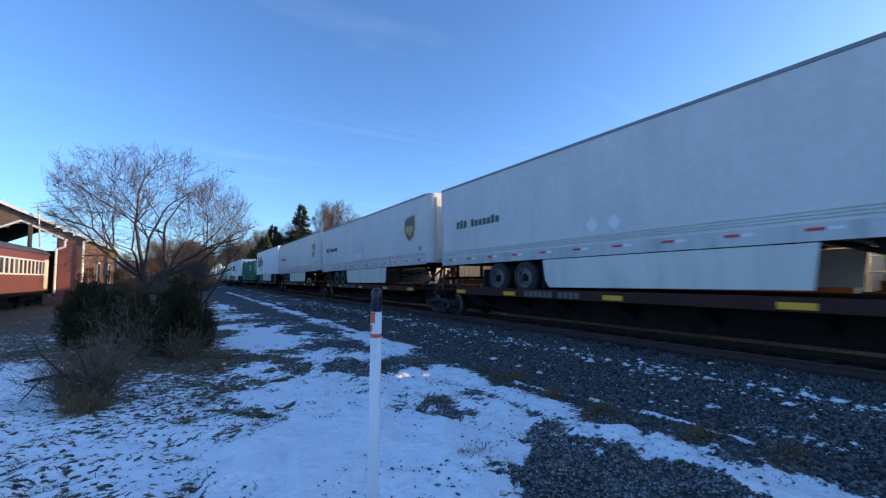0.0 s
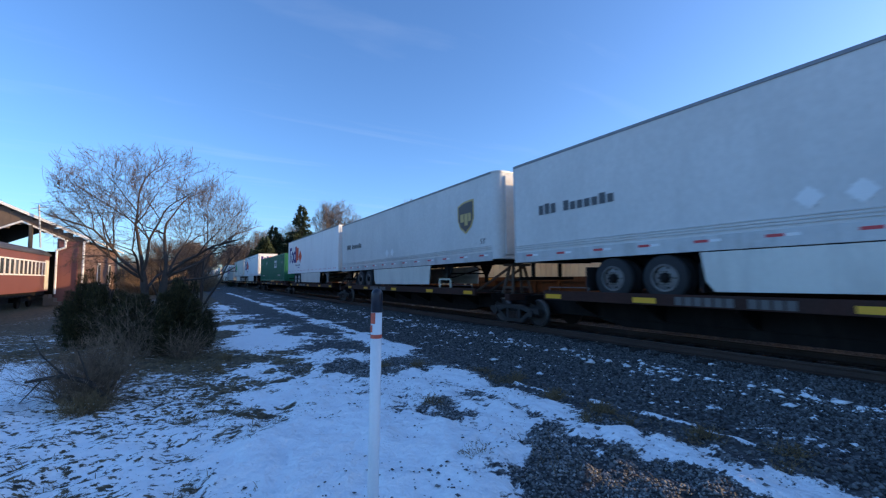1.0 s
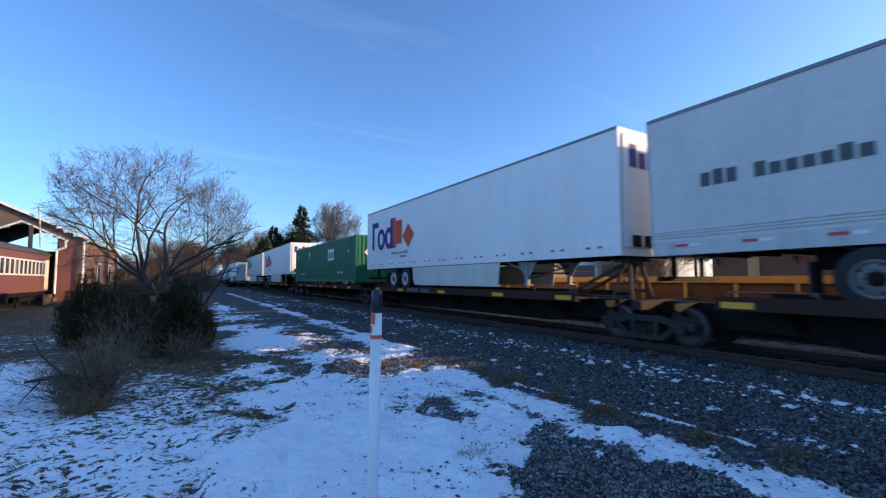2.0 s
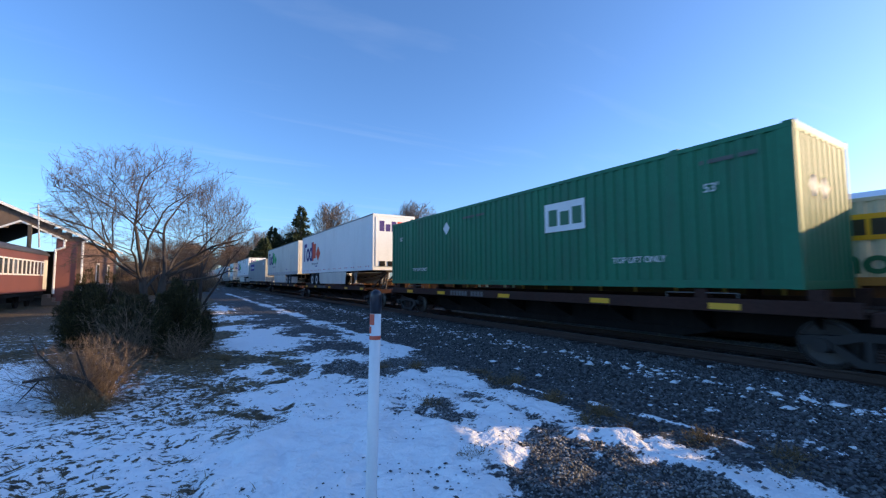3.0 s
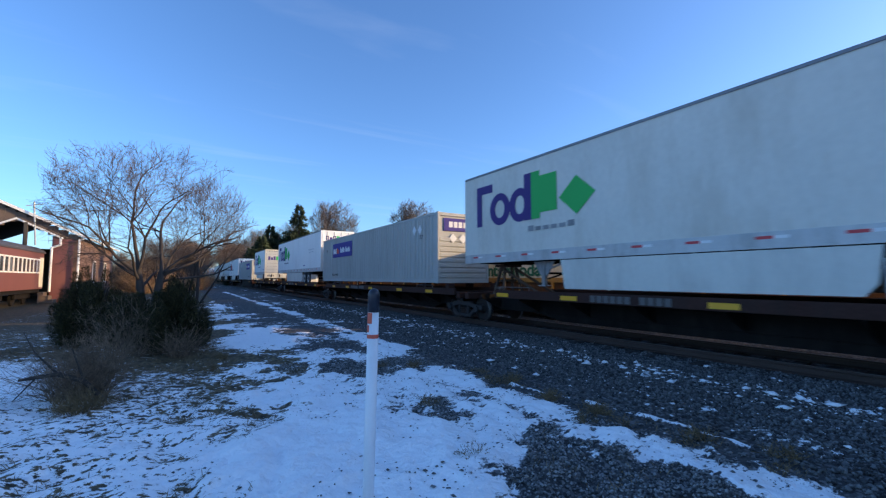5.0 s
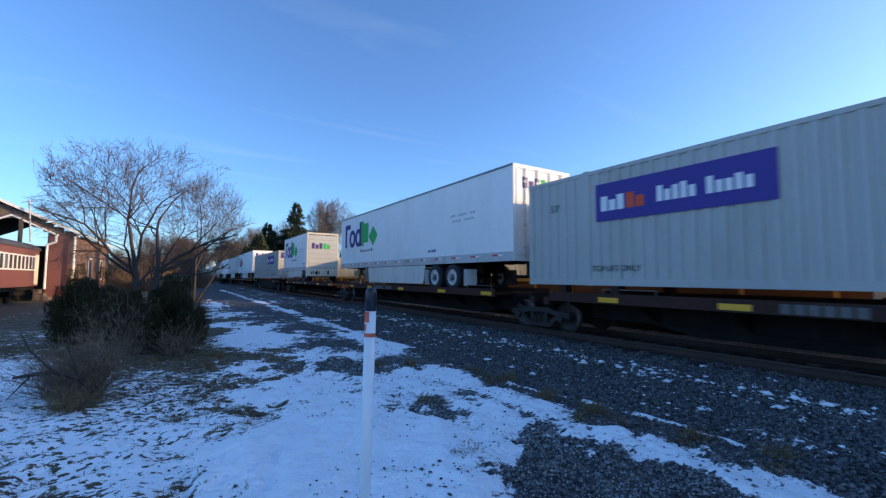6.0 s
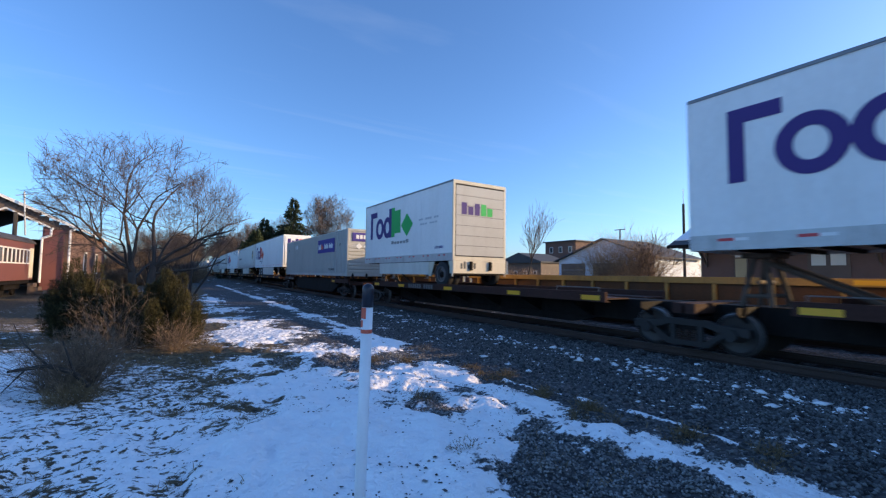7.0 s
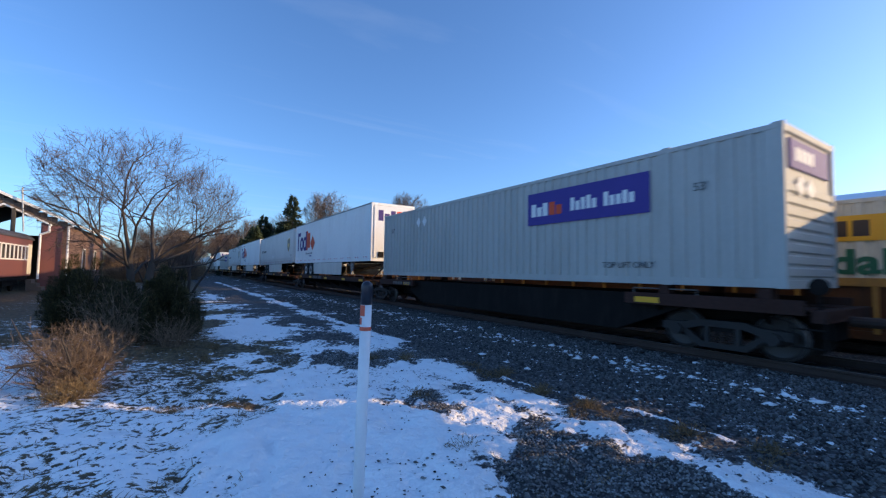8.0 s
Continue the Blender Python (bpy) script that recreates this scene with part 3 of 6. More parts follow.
def emblem(parent, x, y_left, y_right, z0, z1, second, side=-1):
    """A delivery firm's emblem as plain shapes: violet slabs and rings, then a second colour. y_left > y_right on the camera's side."""
    w, h = y_left - y_right, z1 - z0

    def at(u):
        return y_left - u * w
    xh = z0 + 0.66 * h
    bm = nb()
    X0, X1 = (x, x + side * 0.006) if side > 0 else (x + side * 0.006, x)
    box(bm, X0, X1, at(0.055), at(0.0), z0, z1)
    box(bm, X0, X1, at(0.17), at(0.0551), z0 + 0.80 * h, z1)
    cz, rz = z0 + 0.35 * h, 0.38 * h
    ring(bm, x, at(0.245), cz, 0.10 * w, rz, 0.048 * w, rz * 0.55, side=side)
    ring(bm, x, at(0.435), cz, 0.095 * w, rz, 0.042 * w, rz * 0.55, side=side)
    box(bm, X0, X1, at(0.535), at(0.475), z0 - 0.02 * h, z1)
    one = part("emblem_violet", bm, M["purple"], parent, "violet emblem shapes")
    bm = nb()
    box(bm, X0, X1, at(0.605), at(0.536), z0 - 0.02 * h, z1)
    box(bm, X0, X1, at(0.735), at(0.6051), z0 + 0.10 * h, z0 + 0.88 * h)
    c, hz = 0.87, z0 + 0.32 * h
    slab(bm, [(at(0.75), hz), (at(c), hz + rz), (at(0.99), hz), (at(c), hz - rz)], "x", X0, X1)
    two = part("emblem_bright", bm, M[second], parent, "bright emblem shapes")
    return one, two


# ---- road trailers on the train ----
# Local space of a unit: x across (0 on the track's centre line), y from its leading end (0) backwards, z above the ground.
W = 1.295


def trailer(length=16.15, wheels="hi", paint="white", style="ground", rim="rim", pair=True):
    """A box trailer. wheels: at the trailing (hi) or the leading (lo) end. style: what is drawn on it."""
    looks = {"freight": "silver box trailer with a dark shield on a spine car",
             "express": "white box trailer with a violet and orange emblem",
             "ground": "white box trailer with a violet and green emblem"}
    t = thing("semi_trailer", looks[style], "trailer", "trailers on the train")
    z0, z1, L = 2.22, {"freight": 5.25, "express": 5.35}.get(style, 5.30), length
    silver = style == "freight"
    body = M["silver"] if silver else M[paint]
    round_r, start = 0.30, 0.29 if silver else 0.0

    def plan(inset):
        """Outline from above, with rounded front corners."""
        w, r = W - inset, round_r
        left = [(-w + r - r * math.cos(a), inset + r - r * math.sin(a)) for a in np.linspace(0, math.pi / 2, 9)]
        return left + [(-x, y) for x, y in left[::-1]] + [(w, L - 0.02), (-w, L - 0.02)]
    bm = nb()
    if silver:
        slab(bm, plan(0.008), "z", z0 + 0.06, z1 - 0.02)
    else:
        box(bm, -W + 0.01, W - 0.01, 0.02, L - 0.02, z0 + 0.06, z1 - 0.02, 0.02)
    part("body", bm, body, t)
    # panel joints and rivet strips down the sides
    for s in (-1, 1):
        bm = nb()
        n = int(round(L / 1.22))
        for k in range(1, n):
            y = k * L / n
            x = s * (W - 0.01)
            box(bm, min(x, x + s * 0.0035), max(x, x + s * 0.0035), y - 0.03, y + 0.03, z0 + 0.33, z1 - 0.12)
        tagged(part("side_joints", bm, body, t), kind="stuff")
        bm = nb()
        x0, x1 = sorted((s * (W - 0.012), s * (W + 0.014)))
        box(bm, x0, x1, start, L, z0, z0 + 0.30, 0.006)
        part("bottom_rail", bm, body if style == "express" else M["alu"], t, "white bottom rail" if style == "express" else "ribbed aluminium bottom rail")
        if silver:
            for dz in (0.37, 0.43, 0.49):
                bm = nb()
                box(bm, x0, x1, start + 0.05, L - 0.05, z0 + dz, z0 + dz + 0.02)
                part("rub_rib", bm, M["alu"], t)
        bm = nb()
        box(bm, x0, x1, start, L, z1 - 0.065, z1 + 0.005, 0.01)
        part("top_rail", bm, M["rail_dark"], t)
    bm = nb()
    if silver:
        slab(bm, plan(-0.008), "z", z1 - 0.05, z1 + 0.010)
    else:
        box(bm, -W + 0.03, W - 0.03, 0.03, L - 0.03, z1 - 0.02, z1 + 0.012)
    part("roof", bm, M["alu"], t)
    # marker tape on the camera's side
    pairs = style == "express" or not pair
    bm = nb()
    if pairs:
        box(bm, -W - 0.018, -W - 0.0142, 0.5, 0.64, z0 + 0.20, z0 + 0.25)
    else:
        box(bm, -W - 0.018, -W - 0.0142, 0.723, 1.0, z0 + 0.17, z0 + 0.225)
    red = part("red_tape", bm, M["red"], t)
    if pairs:
        pale = again(red, (0, 0.36, 0))
    else:
        bm = nb()
        box(bm, -W - 0.018, -W - 0.0142, 0.5, 0.72, z0 + 0.17, z0 + 0.225)
        pale = part("white_tape", bm, M["mark_white"], t)
    y = 1.22
    while y < L - 1.0:
        again(red, (0, y, 0))
        again(pale, (0, y, 0))
        y += 1.22
    # leading end: corner posts, doors or a front wall with a nose panel
    for y0 in (-0.012, L - 0.05):
        if silver and y0 < 0:
            continue
        bm = nb()
        for s in (-1, 1):
            x0, x1 = sorted((s * (W - 0.10), s * (W + 0.004)))
            box(bm, x0, x1, y0, y0 + 0.062, z0, z1, 0.012)
        box(bm, -W + 0.1, W - 0.1, y0, y0 + 0.062, z1 - 0.13, z1)
        box(bm, -W + 0.1, W - 0.1, y0, y0 + 0.062, z0, z0 + 0.16)
        part("end_frame", bm, M["alu"] if silver else (M["cream"] if length < 10 else body), t)
    if length < 10:
        bm = nb()
        box(bm, -W + 0.01, W - 0.01, -0.02, 0.22, 1.74, z0 - 0.002, 0.015)
        sill = part("rear_sill", bm, M["cream"], t, "dirty cream rear sill")
        for k, (xx, h) in enumerate(((-0.95, 0.20), (-0.80, 0.27), (-0.62, 0.16), (-0.50, 0.25), (-0.33, 0.22))):
            bm = nb()
            box(bm, xx, xx + 0.10, -0.024, -0.0205, 1.92, 1.92 + h)
            part("scrawl_bar", bm, M["charcoal"], sill)
    door_y, sgn = (0.0, -1) if wheels == "lo" else (L, 1)
    if style == "ground" and length < 10:
        bm = nb()
        box(bm, -W + 0.11, W - 0.11, *sorted((door_y + sgn * 0.012, door_y - sgn * 0.01)), z0 + 0.17, z1 - 0.14)
        roll = part("roll_door", bm, M["steel_dark"], t, "white slatted roll-up door")
        for k in range(7):
            zz = z0 + 0.2 + k * 0.385
            bm = nb()
            box(bm, -W + 0.12, W - 0.12, *sorted((door_y + sgn * 0.024, door_y + sgn * 0.013)), zz, zz + 0.375, 0.006)
            part("door_slat", bm, M["pale"], roll)
    else:
        for s in (-1, 1):
            bm = nb()
            x0, x1 = sorted((s * 0.01, s * (W - 0.12)))
            y0, y1 = sorted((door_y + sgn * 0.022, door_y - sgn * 0.01))
            box(bm, x0, x1, y0, y1, z0 + 0.18, z1 - 0.15, 0.008)
            door = part("door", bm, body, t)
            bm = nb()
            for xx in (0.28, 0.82):
                rod(bm, (s * xx, door_y + sgn * 0.05, z0 + 0.1), (s * xx, door_y + sgn * 0.05, z1 - 0.1), 0.018, 8)
                for zz in (z0 + 0.4, z0 + 1.1, z0 + 1.8, z0 + 2.5):
                    box(bm, s * xx - 0.05, s * xx + 0.05, *sorted((door_y + sgn * 0.02, door_y + sgn * 0.06)), zz, zz + 0.07)
            part("lock_rod", bm, M["alu"], door)
    front = 0.0 if wheels == "hi" else L
    fs = -1 if wheels == "hi" else 1
    bm = nb()
    y0, y1 = sorted((front + fs * 0.05, front))
    box(bm, -W + (0.34 if silver else 0.14), W - (0.34 if silver else 0.14), y0, y1, z0 + 0.2, z1 - 0.16, 0.02)
    nose = part("nose_panel", bm, body, t)
    bm = nb()
    yy = sorted((front + fs * 0.09, front + fs * 0.045))
    if not silver:
        for xx in (-0.75, -0.25, 0.25, 0.75):
            bm = nb()
            box(bm, xx - 0.16, xx + 0.16, *yy, z0 + 0.22, z0 + 0.50, 0.012)
            part("connection_box", bm, M["steel_dark"], nose)

    def along(d):
        """d metres from the wheeled end."""
        return L - d if wheels == "hi" else d
    # running gear
    axles = (3.45, 4.72) if pair else (0.80,)
    bm = nb()
    for s in (-1, 1):
        x0, x1 = sorted((s * 0.42, s * 0.52))
        a, b = sorted((along(axles[0] - 0.9), along(axles[-1] + 1.1)))
        box(bm, x0, x1, a, b, 1.86, 2.20, 0.01)
    for d in axles:
        rod(bm, (-1.1, along(d), 1.70), (1.1, along(d), 1.70), 0.065, 12)
        for s in (-1, 1):
            x0, x1 = sorted((s * 0.43, s * 0.53))
            box(bm, x0, x1, along(d) - 0.1, along(d) + 0.1, 1.70, 1.9)
    part("underframe", bm, M["steel_dark"], t)
    bm = nb()
    box(bm, -1.2, 1.2, 0.3, 0.38, 2.20, 2.27)
    beam = part("crossmember", bm, M["steel_dark"], t)
    for k in range(1, int(L / 0.6)):
        again(beam, (0, k * 0.6, 0))
    for d in axles:
        for s in (-1, 1):
            for k, x in enumerate((W - 0.155, W - 0.46)):
                if k == 0 or s < 0:
                    tyre_wheel(t, s * x, along(d), 1.70, s, rim if d == axles[0] or rim == "rim_dark" else "rim")
    for s in (-1, 1):
        for d in (axles[0] - 0.78, axles[-1] + 0.75) if pair else ():
            bm = nb()
            x0, x1 = sorted((s * 0.70, s * 1.27))
            box(bm, x0, x1, along(d) - 0.012, along(d) + 0.012, 1.40, 2.0)
            part("mud_flap", bm, M["mark_white"] if s < 0 and style == "ground" else M["tyre"], t)
    # aerodynamic skirts with a slanted end
    hi = axles[-1] + (0.95 if pair else 0.85)
    lo = L - 4.5 if pair else L - 1.9
    if not pair:
        # short trailer: shallow skirts, with a body-coloured arch round the single wheel
        ax = axles[0]
        for s in (-1, 1):
            x0, x1 = sorted((s * (W - 0.035), s * (W - 0.005)))
            for name, pts in (("side_skirt", [(ax + 0.95, 2.20), (lo, 2.20), (lo - 0.06, 1.68), (ax + 0.95, 1.68)]),
                              ("wheel_arch", [(ax + 0.50, 2.20), (ax + 0.945, 2.20), (ax + 0.945, 1.62), (ax + 0.76, 1.62)]),
                              ("wheel_arch", [(0.0, 2.20), (ax - 0.50, 2.20), (ax - 0.74, 1.62), (0.0, 1.62)])):
                bm = nb()
                slab(bm, [(along(d), z) for d, z in pts], "x", x0, x1)
                part(name, bm, M["skirt"] if name == "side_skirt" else M["cream"], t, "pale aerodynamic side skirt" if name == "side_skirt" else "cream wheel arch panel")
    elif lo - hi > 1.5:
        for s in (-1, 1):
            bm = nb()
            x0, x1 = sorted((s * (W - 0.035), s * (W - 0.005)))
            a, b = along(hi), along(lo)
            k = 1 if b > a else -1
            slab(bm, [(a - k * 0.18, 2.20), (b + k * 0.02, 2.20), (b - k * 0.10, 1.42), (a + k * 0.06, 1.42), (a - k * 0.10, 1.62)], "x", x0, x1)
            part("side_skirt", bm, M["skirt"], t, "pale aerodynamic side skirt")
            for q in (0.2, 0.4, 0.6, 0.8):
                bm = nb()
                y = a + (b - a) * q
                box(bm, x0 - 0.004, x1 + 0.004, y - 0.012, y + 0.012, 1.46, 2.18)
                part("skirt_joint", bm, M["skirt"], t)
    # landing gear
    g = L - 3.55 if pair else L - 2.9
    for s in (-1, 1):
        bm = nb()
        y = along(g)
        k = 1 if wheels == "hi" else -1
        slab(bm, [(y - 0.42, 2.2), (y + 0.42, 2.2), (y + 0.10, 1.75), (y - 0.10, 1.75)], "x", s * 0.93, s * 0.97)
        box(bm, s * 0.95 - 0.06, s * 0.95 + 0.06, y - 0.06, y + 0.06, 1.50, 2.2, 0.008)
        box(bm, s * 0.95 - 0.13, s * 0.95 + 0.13, y - 0.13, y + 0.13, 1.47, 1.50)
        rod(bm, (s * 0.95, y, 1.9), (s * 0.95, y + k * 0.9, 2.2), 0.03, 8)
        part("landing_leg", bm, M["steel_dark"] if silver else M["leg_grey"], t)
    bm = nb()
    rod(bm, (-0.95, along(g), 1.85), (0.95, along(g), 1.85), 0.03, 8)
    rod(bm, (-0.95, along(g), 1.65), (0.95, along(g), 2.1), 0.025, 8)
    part("leg_brace", bm, M["steel_dark"], t)
    # rear guard
    bm = nb()
    y = along(0.06)
    box(bm, -1.2, 1.2, y - 0.05, y + 0.05, 1.68, 1.78, 0.01)
    for xx in (-0.6, 0.6):
        box(bm, xx - 0.05, xx + 0.05, y - 0.04, y + 0.04, 1.7, 2.22)
    part("rear_guard", bm, M["steel_dark"], t)
    # what is drawn on the side
    x = -W - 0.0005
    if silver:
        bm = nb()
        bars(bm, x, along(1.05 + 2.55), along(1.05), 3.56, 3.86, (0.7, 0.9, 0.7, 0.7, 0.7, 0.7, 0.9, 0, 0.9, 1, 0.9))
        tagged(part("side_lettering", bm, M["charcoal"], t, "dark lettering bars"), kind="stuff")
        for yy in (along(7.25), along(7.9)):
            bm = nb()
            slab(bm, [(yy - 0.2, 3.0), (yy, 2.8), (yy + 0.2, 3.0), (yy, 3.2)], "x", x - 0.006, x)
            slab(bm, [(yy - 0.12, 2.88), (yy + 0.12, 2.88), (yy + 0.12, 3.12), (yy - 0.12, 3.12)], "x", x - 0.008, x - 0.0061)
            part("placard", bm, M["mark_white"], t, "small white placard plate")
        yc = along(L - 1.82)

        def outline(k):
            top = [(-0.52, 0.42), (-0.26, 0.52), (0.0, 0.56), (0.26, 0.58), (0.52, 0.58)]
            low = [(0.52, -0.12), (0.36, -0.42), (0.0, -0.66), (-0.36, -0.42), (-0.52, -0.12)]
            return [(yc - k * a, 3.92 + k * b) for a, b in top + low]
        bm = nb()
        slab(bm, outline(1.0), "x", x - 0.005, x)
        part("shield_border", bm, M["gold"], t, "gold shield border")
        bm = nb()
        slab(bm, outline(0.88), "x", x - 0.009, x - 0.0052)
        part("shield_field", bm, M["shield"], t, "dark brown shield")
        for a, b, c, d in ((-0.33, -0.11, 3.72, 4.02), (-0.06, 0.14, 3.58, 4.02), (0.18, 0.34, 3.72, 4.02)):
            bm = nb()
            box(bm, x - 0.012, x - 0.0092, yc - b, yc - a, c, d)
            part("shield_bar", bm, M["gold"], t, "gold lettering bar")
        words("length_mark", "53'", 0.26, M["charcoal"], t, (x - 0.002, 0.95, 2.83), (90, 0, -90), "dark length mark")
    else:
        big = 5.0 if (style == "express" or L > 10) else 4.7
        yl = L - 0.72
        emblem(t, x, yl, yl - big, 3.47 if style == "ground" else 3.25, 4.85 if style == "ground" else 4.72, "lime" if style == "ground" else "orange")
        bm = nb()
        bars(bm, x, yl - 4.3, yl - 2.5, 3.10 if style == "ground" else 2.90, 3.26 if style == "ground" else 3.05, (1, 0.7, 0.7, 0.7, 0.7, 1))
        tagged(part("side_lettering", bm, M["leg_grey"], t, "thin grey lettering bars"), kind="stuff")
        # the same emblem on the end, low on a roll-up door, high on a front wall
        yy = sorted((-0.030, -0.0242)) if length < 10 else sorted((-0.026, -0.0225)) if wheels == "lo" else sorted((-0.056, -0.0502))
        zt, eh, ew = (z1 - 1.30, 0.46, 0.31) if length < 10 else (z1 - 0.96, 0.58, 0.365) if style == "express" else (z1 - 0.75, 0.36, 0.27)
        bm = nb()
        for k in range(3):
            box(bm, -0.92 + k * ew, -0.92 + k * ew + ew * 0.8, *yy, zt, zt + (eh if k != 1 else eh * 0.7))
        part("end_emblem_violet", bm, M["purple"], t)
        bm = nb()
        for k in range(2):
            box(bm, -0.92 + (k + 3) * ew, -0.92 + (k + 3) * ew + ew * 0.85, *yy, zt, zt + (eh if k == 0 else eh * 0.7))
        part("end_emblem_bright", bm, M["lime" if style == "ground" else "orange"], t)
        words("lift_mark", "LIFT HERE", 0.14, M["panel_blue"], t, (x - 0.002, along(axles[-1]) + 0.5, 2.72), (90, 0, -90), "small blue lifting mark")
        if style == "express":
            return t
        bm = nb()
        bars(bm, x, L * 0.12, L * 0.12 + 1.6, 3.97, 4.05, (1, 1, 0, 1, 1, 1, 0, 1, 1))
        bars(bm, x, L * 0.12 + 0.1, L * 0.12 + 1.5, 3.77, 3.84, (1, 1, 1, 0, 1, 1, 1))
        tagged(part("faint_lettering", bm, M["faint"], t, "faint grey lettering bars"), kind="stuff")
    return t


def corrugated(bm, x, y0, y1, z0, z1, side, pitch=0.28, depth=0.036):
    """A pressed side wall: outer face at x, ribs set back by depth."""
    n = max(2, int(round((y1 - y0) / pitch)))
    p = (y1 - y0) / n
    ys = []
    for k in range(n):
        a = y0 + k * p
        ys += [(a, 0), (a + p * 0.42, 0), (a + p * 0.5, 1), (a + p * 0.92, 1)]
    ys.append((y1, 0))
    lo = [bm.verts.new((x - side * depth * d, y, z0)) for y, d in ys]
    hi = [bm.verts.new((x - side * depth * d, y, z1)) for y, d in ys]
    for i in range(len(ys) - 1):
        f = (lo[i], lo[i + 1], hi[i + 1], hi[i])
        bm.faces.new(f if side > 0 else f[::-1])
    return bm


def container(paint="pale", style="banner", z0=1.504, length=16.15, label="", small=False, flip=False):
    t = thing("shipping_container", label, "container", "containers on the trains")
    m = M[paint]
    L, H = length, 2.9
    z1 = z0 + H
    bm = nb()
    box(bm, -W + 0.06, W - 0.06, 0.05, L - 0.05, z0 + 0.05, z1 - 0.05)
    part("inner_wall", bm, m, t)
    posts = (0.0, 1.97, L - 1.97 - 0.17, L - 0.17)
    for s in (-1, 1):
        bm = nb()
        for a, b in ((0.17, 1.97), (2.14, L - 2.14), (L - 1.97, L - 0.17)):
            corrugated(bm, s * (W - 0.012), a, b, z0 + 0.16, z1 - 0.09, s, 0.28 if not small else 0.34)
        part("side_panel", bm, m, t, "corrugated side wall")
        for y in posts:
            bm = nb()
            x0, x1 = sorted((s * (W - 0.10), s * W))
            box(bm, x0, x1, y, y + 0.17, z0, z1, 0.01)
            box(bm, x0 - 0.004, x1 + 0.004, y - 0.005, y + 0.18, z1 - 0.10, z1 + 0.02, 0.008)
            part("post", bm, m, t)
        bm = nb()
        x0, x1 = sorted((s * (W - 0.09), s * (W - 0.004)))
        box(bm, x0, x1, 0.17, L - 0.17, z0 + 0.01, z0 + 0.17, 0.008)
        box(bm, x0, x1, 0.17, L - 0.17, z1 - 0.10, z1 - 0.005, 0.008)
        part("rail_beam", bm, m, t)
    bm = nb()
    for k in range(int(L / 0.4)):
        box(bm, -W + 0.08, W - 0.08, 0.1 + k * 0.4, 0.32 + k * 0.4, z1 - 0.03, z1 - 0.008)
    part("roof", bm, m, t)
    # leading end
    for za, zb in ((z0, z0 + 0.15), (z1 - 0.13, z1)):
        bm = nb()
        box(bm, -W + 0.10, W - 0.10, 0.0, 0.06, za, zb, 0.008)
        part("end_beam", bm, m, t)
    bm = nb()
    if style == "banner":
        for k in range(8):
            zz = z0 + 0.2 + k * 0.215
            slab(bm, [(0.045, zz), (0.012, zz + 0.03), (0.012, zz + 0.15), (0.045, zz + 0.18)], "x", -W + 0.12, W - 0.12)
        part("end_ribs", bm, m, t)
        bm = nb()
        box(bm, -0.98, 0.98, 0.006, 0.05, z1 - 0.75, z1 - 0.22)
        part("end_banner", bm, M["panel_blue"], t, "violet-blue banner")
        bm = nb()
        for k in range(4):
            box(bm, -0.75 + k * 0.24, -0.57 + k * 0.24, 0.001, 0.0062, z1 - 0.6, z1 - 0.36)
        tagged(part("end_banner_marking", bm, M["mark_white"], t), kind="stuff")
    else:
        for k in range(9):
            xx = -W + 0.14 + k * 0.262
            slab(bm, [(xx, 0.045), (xx + 0.03, 0.01), (xx + 0.15, 0.01), (xx + 0.18, 0.045)], "z", z0 + 0.15, z1 - 0.13)
        part("end_ribs", bm, m, t)
    bm = nb()
    for xx in (-0.55, -0.05):
        slab(bm, [(xx - 0.2, 3.35), (xx, 3.15), (xx + 0.2, 3.35), (xx, 3.55)] if z0 > 1 else [(xx - 0.2, z0 + 1.85), (xx, z0 + 1.65), (xx + 0.2, z0 + 1.85), (xx, z0 + 2.05)], "y", 0.001, 0.01)
    part("end_placard", bm, M["mark_white"], t)
    x = -W - 0.002
    ink = M["mark_white"] if paint == "green" else M["charcoal"]
    if style in ("banner", "green"):
        words("lift_mark", "TOP LIFT ONLY", 0.2, ink, t, (x, L - 2.2 if flip else 3.62, z0 + (0.36 if style == "banner" else 0.56)), (90, 0, -90), "stencilled lifting mark", 1.3)
        if style == "green":
            words("lift_mark", "TOP LIFT ONLY", 0.2, ink, t, (x, L - 2.2, z0 + 0.56), (90, 0, -90), "stencilled lifting mark", 1.3)
        words("length_mark", "53'", 0.24, ink, t, (x, 1.5, z1 - 1.0), (90, 0, -90), "stencilled length mark")
        words("length_mark", "53'", 0.26, ink, t, (x, L - 0.85, z0 + 2.0), (90, 0, -90), "stencilled length mark")
    if style == "banner":
        b0 = L - 6.1 if flip else 2.4
        bm = nb()
        box(bm, x - 0.008, x, b0, b0 + 3.75, z0 + 1.58, z0 + 2.50)
        ban = part("banner", bm, M["panel_blue"], t, "violet-blue banner panel")
        bm = nb()
        for k, h in enumerate((0.36, 0.26, 0.36)):
            box(bm, x - 0.012, x - 0.0082, b0 + 3.6 - k * 0.22 - 0.18, b0 + 3.6 - k * 0.22, z0 + 1.82, z0 + 1.82 + h)
        bars(bm, x - 0.0082, b0 + 0.35, b0 + 2.2, z0 + 1.86, z0 + 2.2, (0.7, 0.9, 0.7, 0.7, 1, 0, 0.7, 1, 0.9, 0.7, 1))
        tagged(part("banner_lettering", bm, M["mark_white"], ban), kind="stuff")
        bm = nb()
        box(bm, x - 0.012, x - 0.0082, b0 + 2.72, b0 + 2.92, z0 + 1.82, z0 + 2.18)
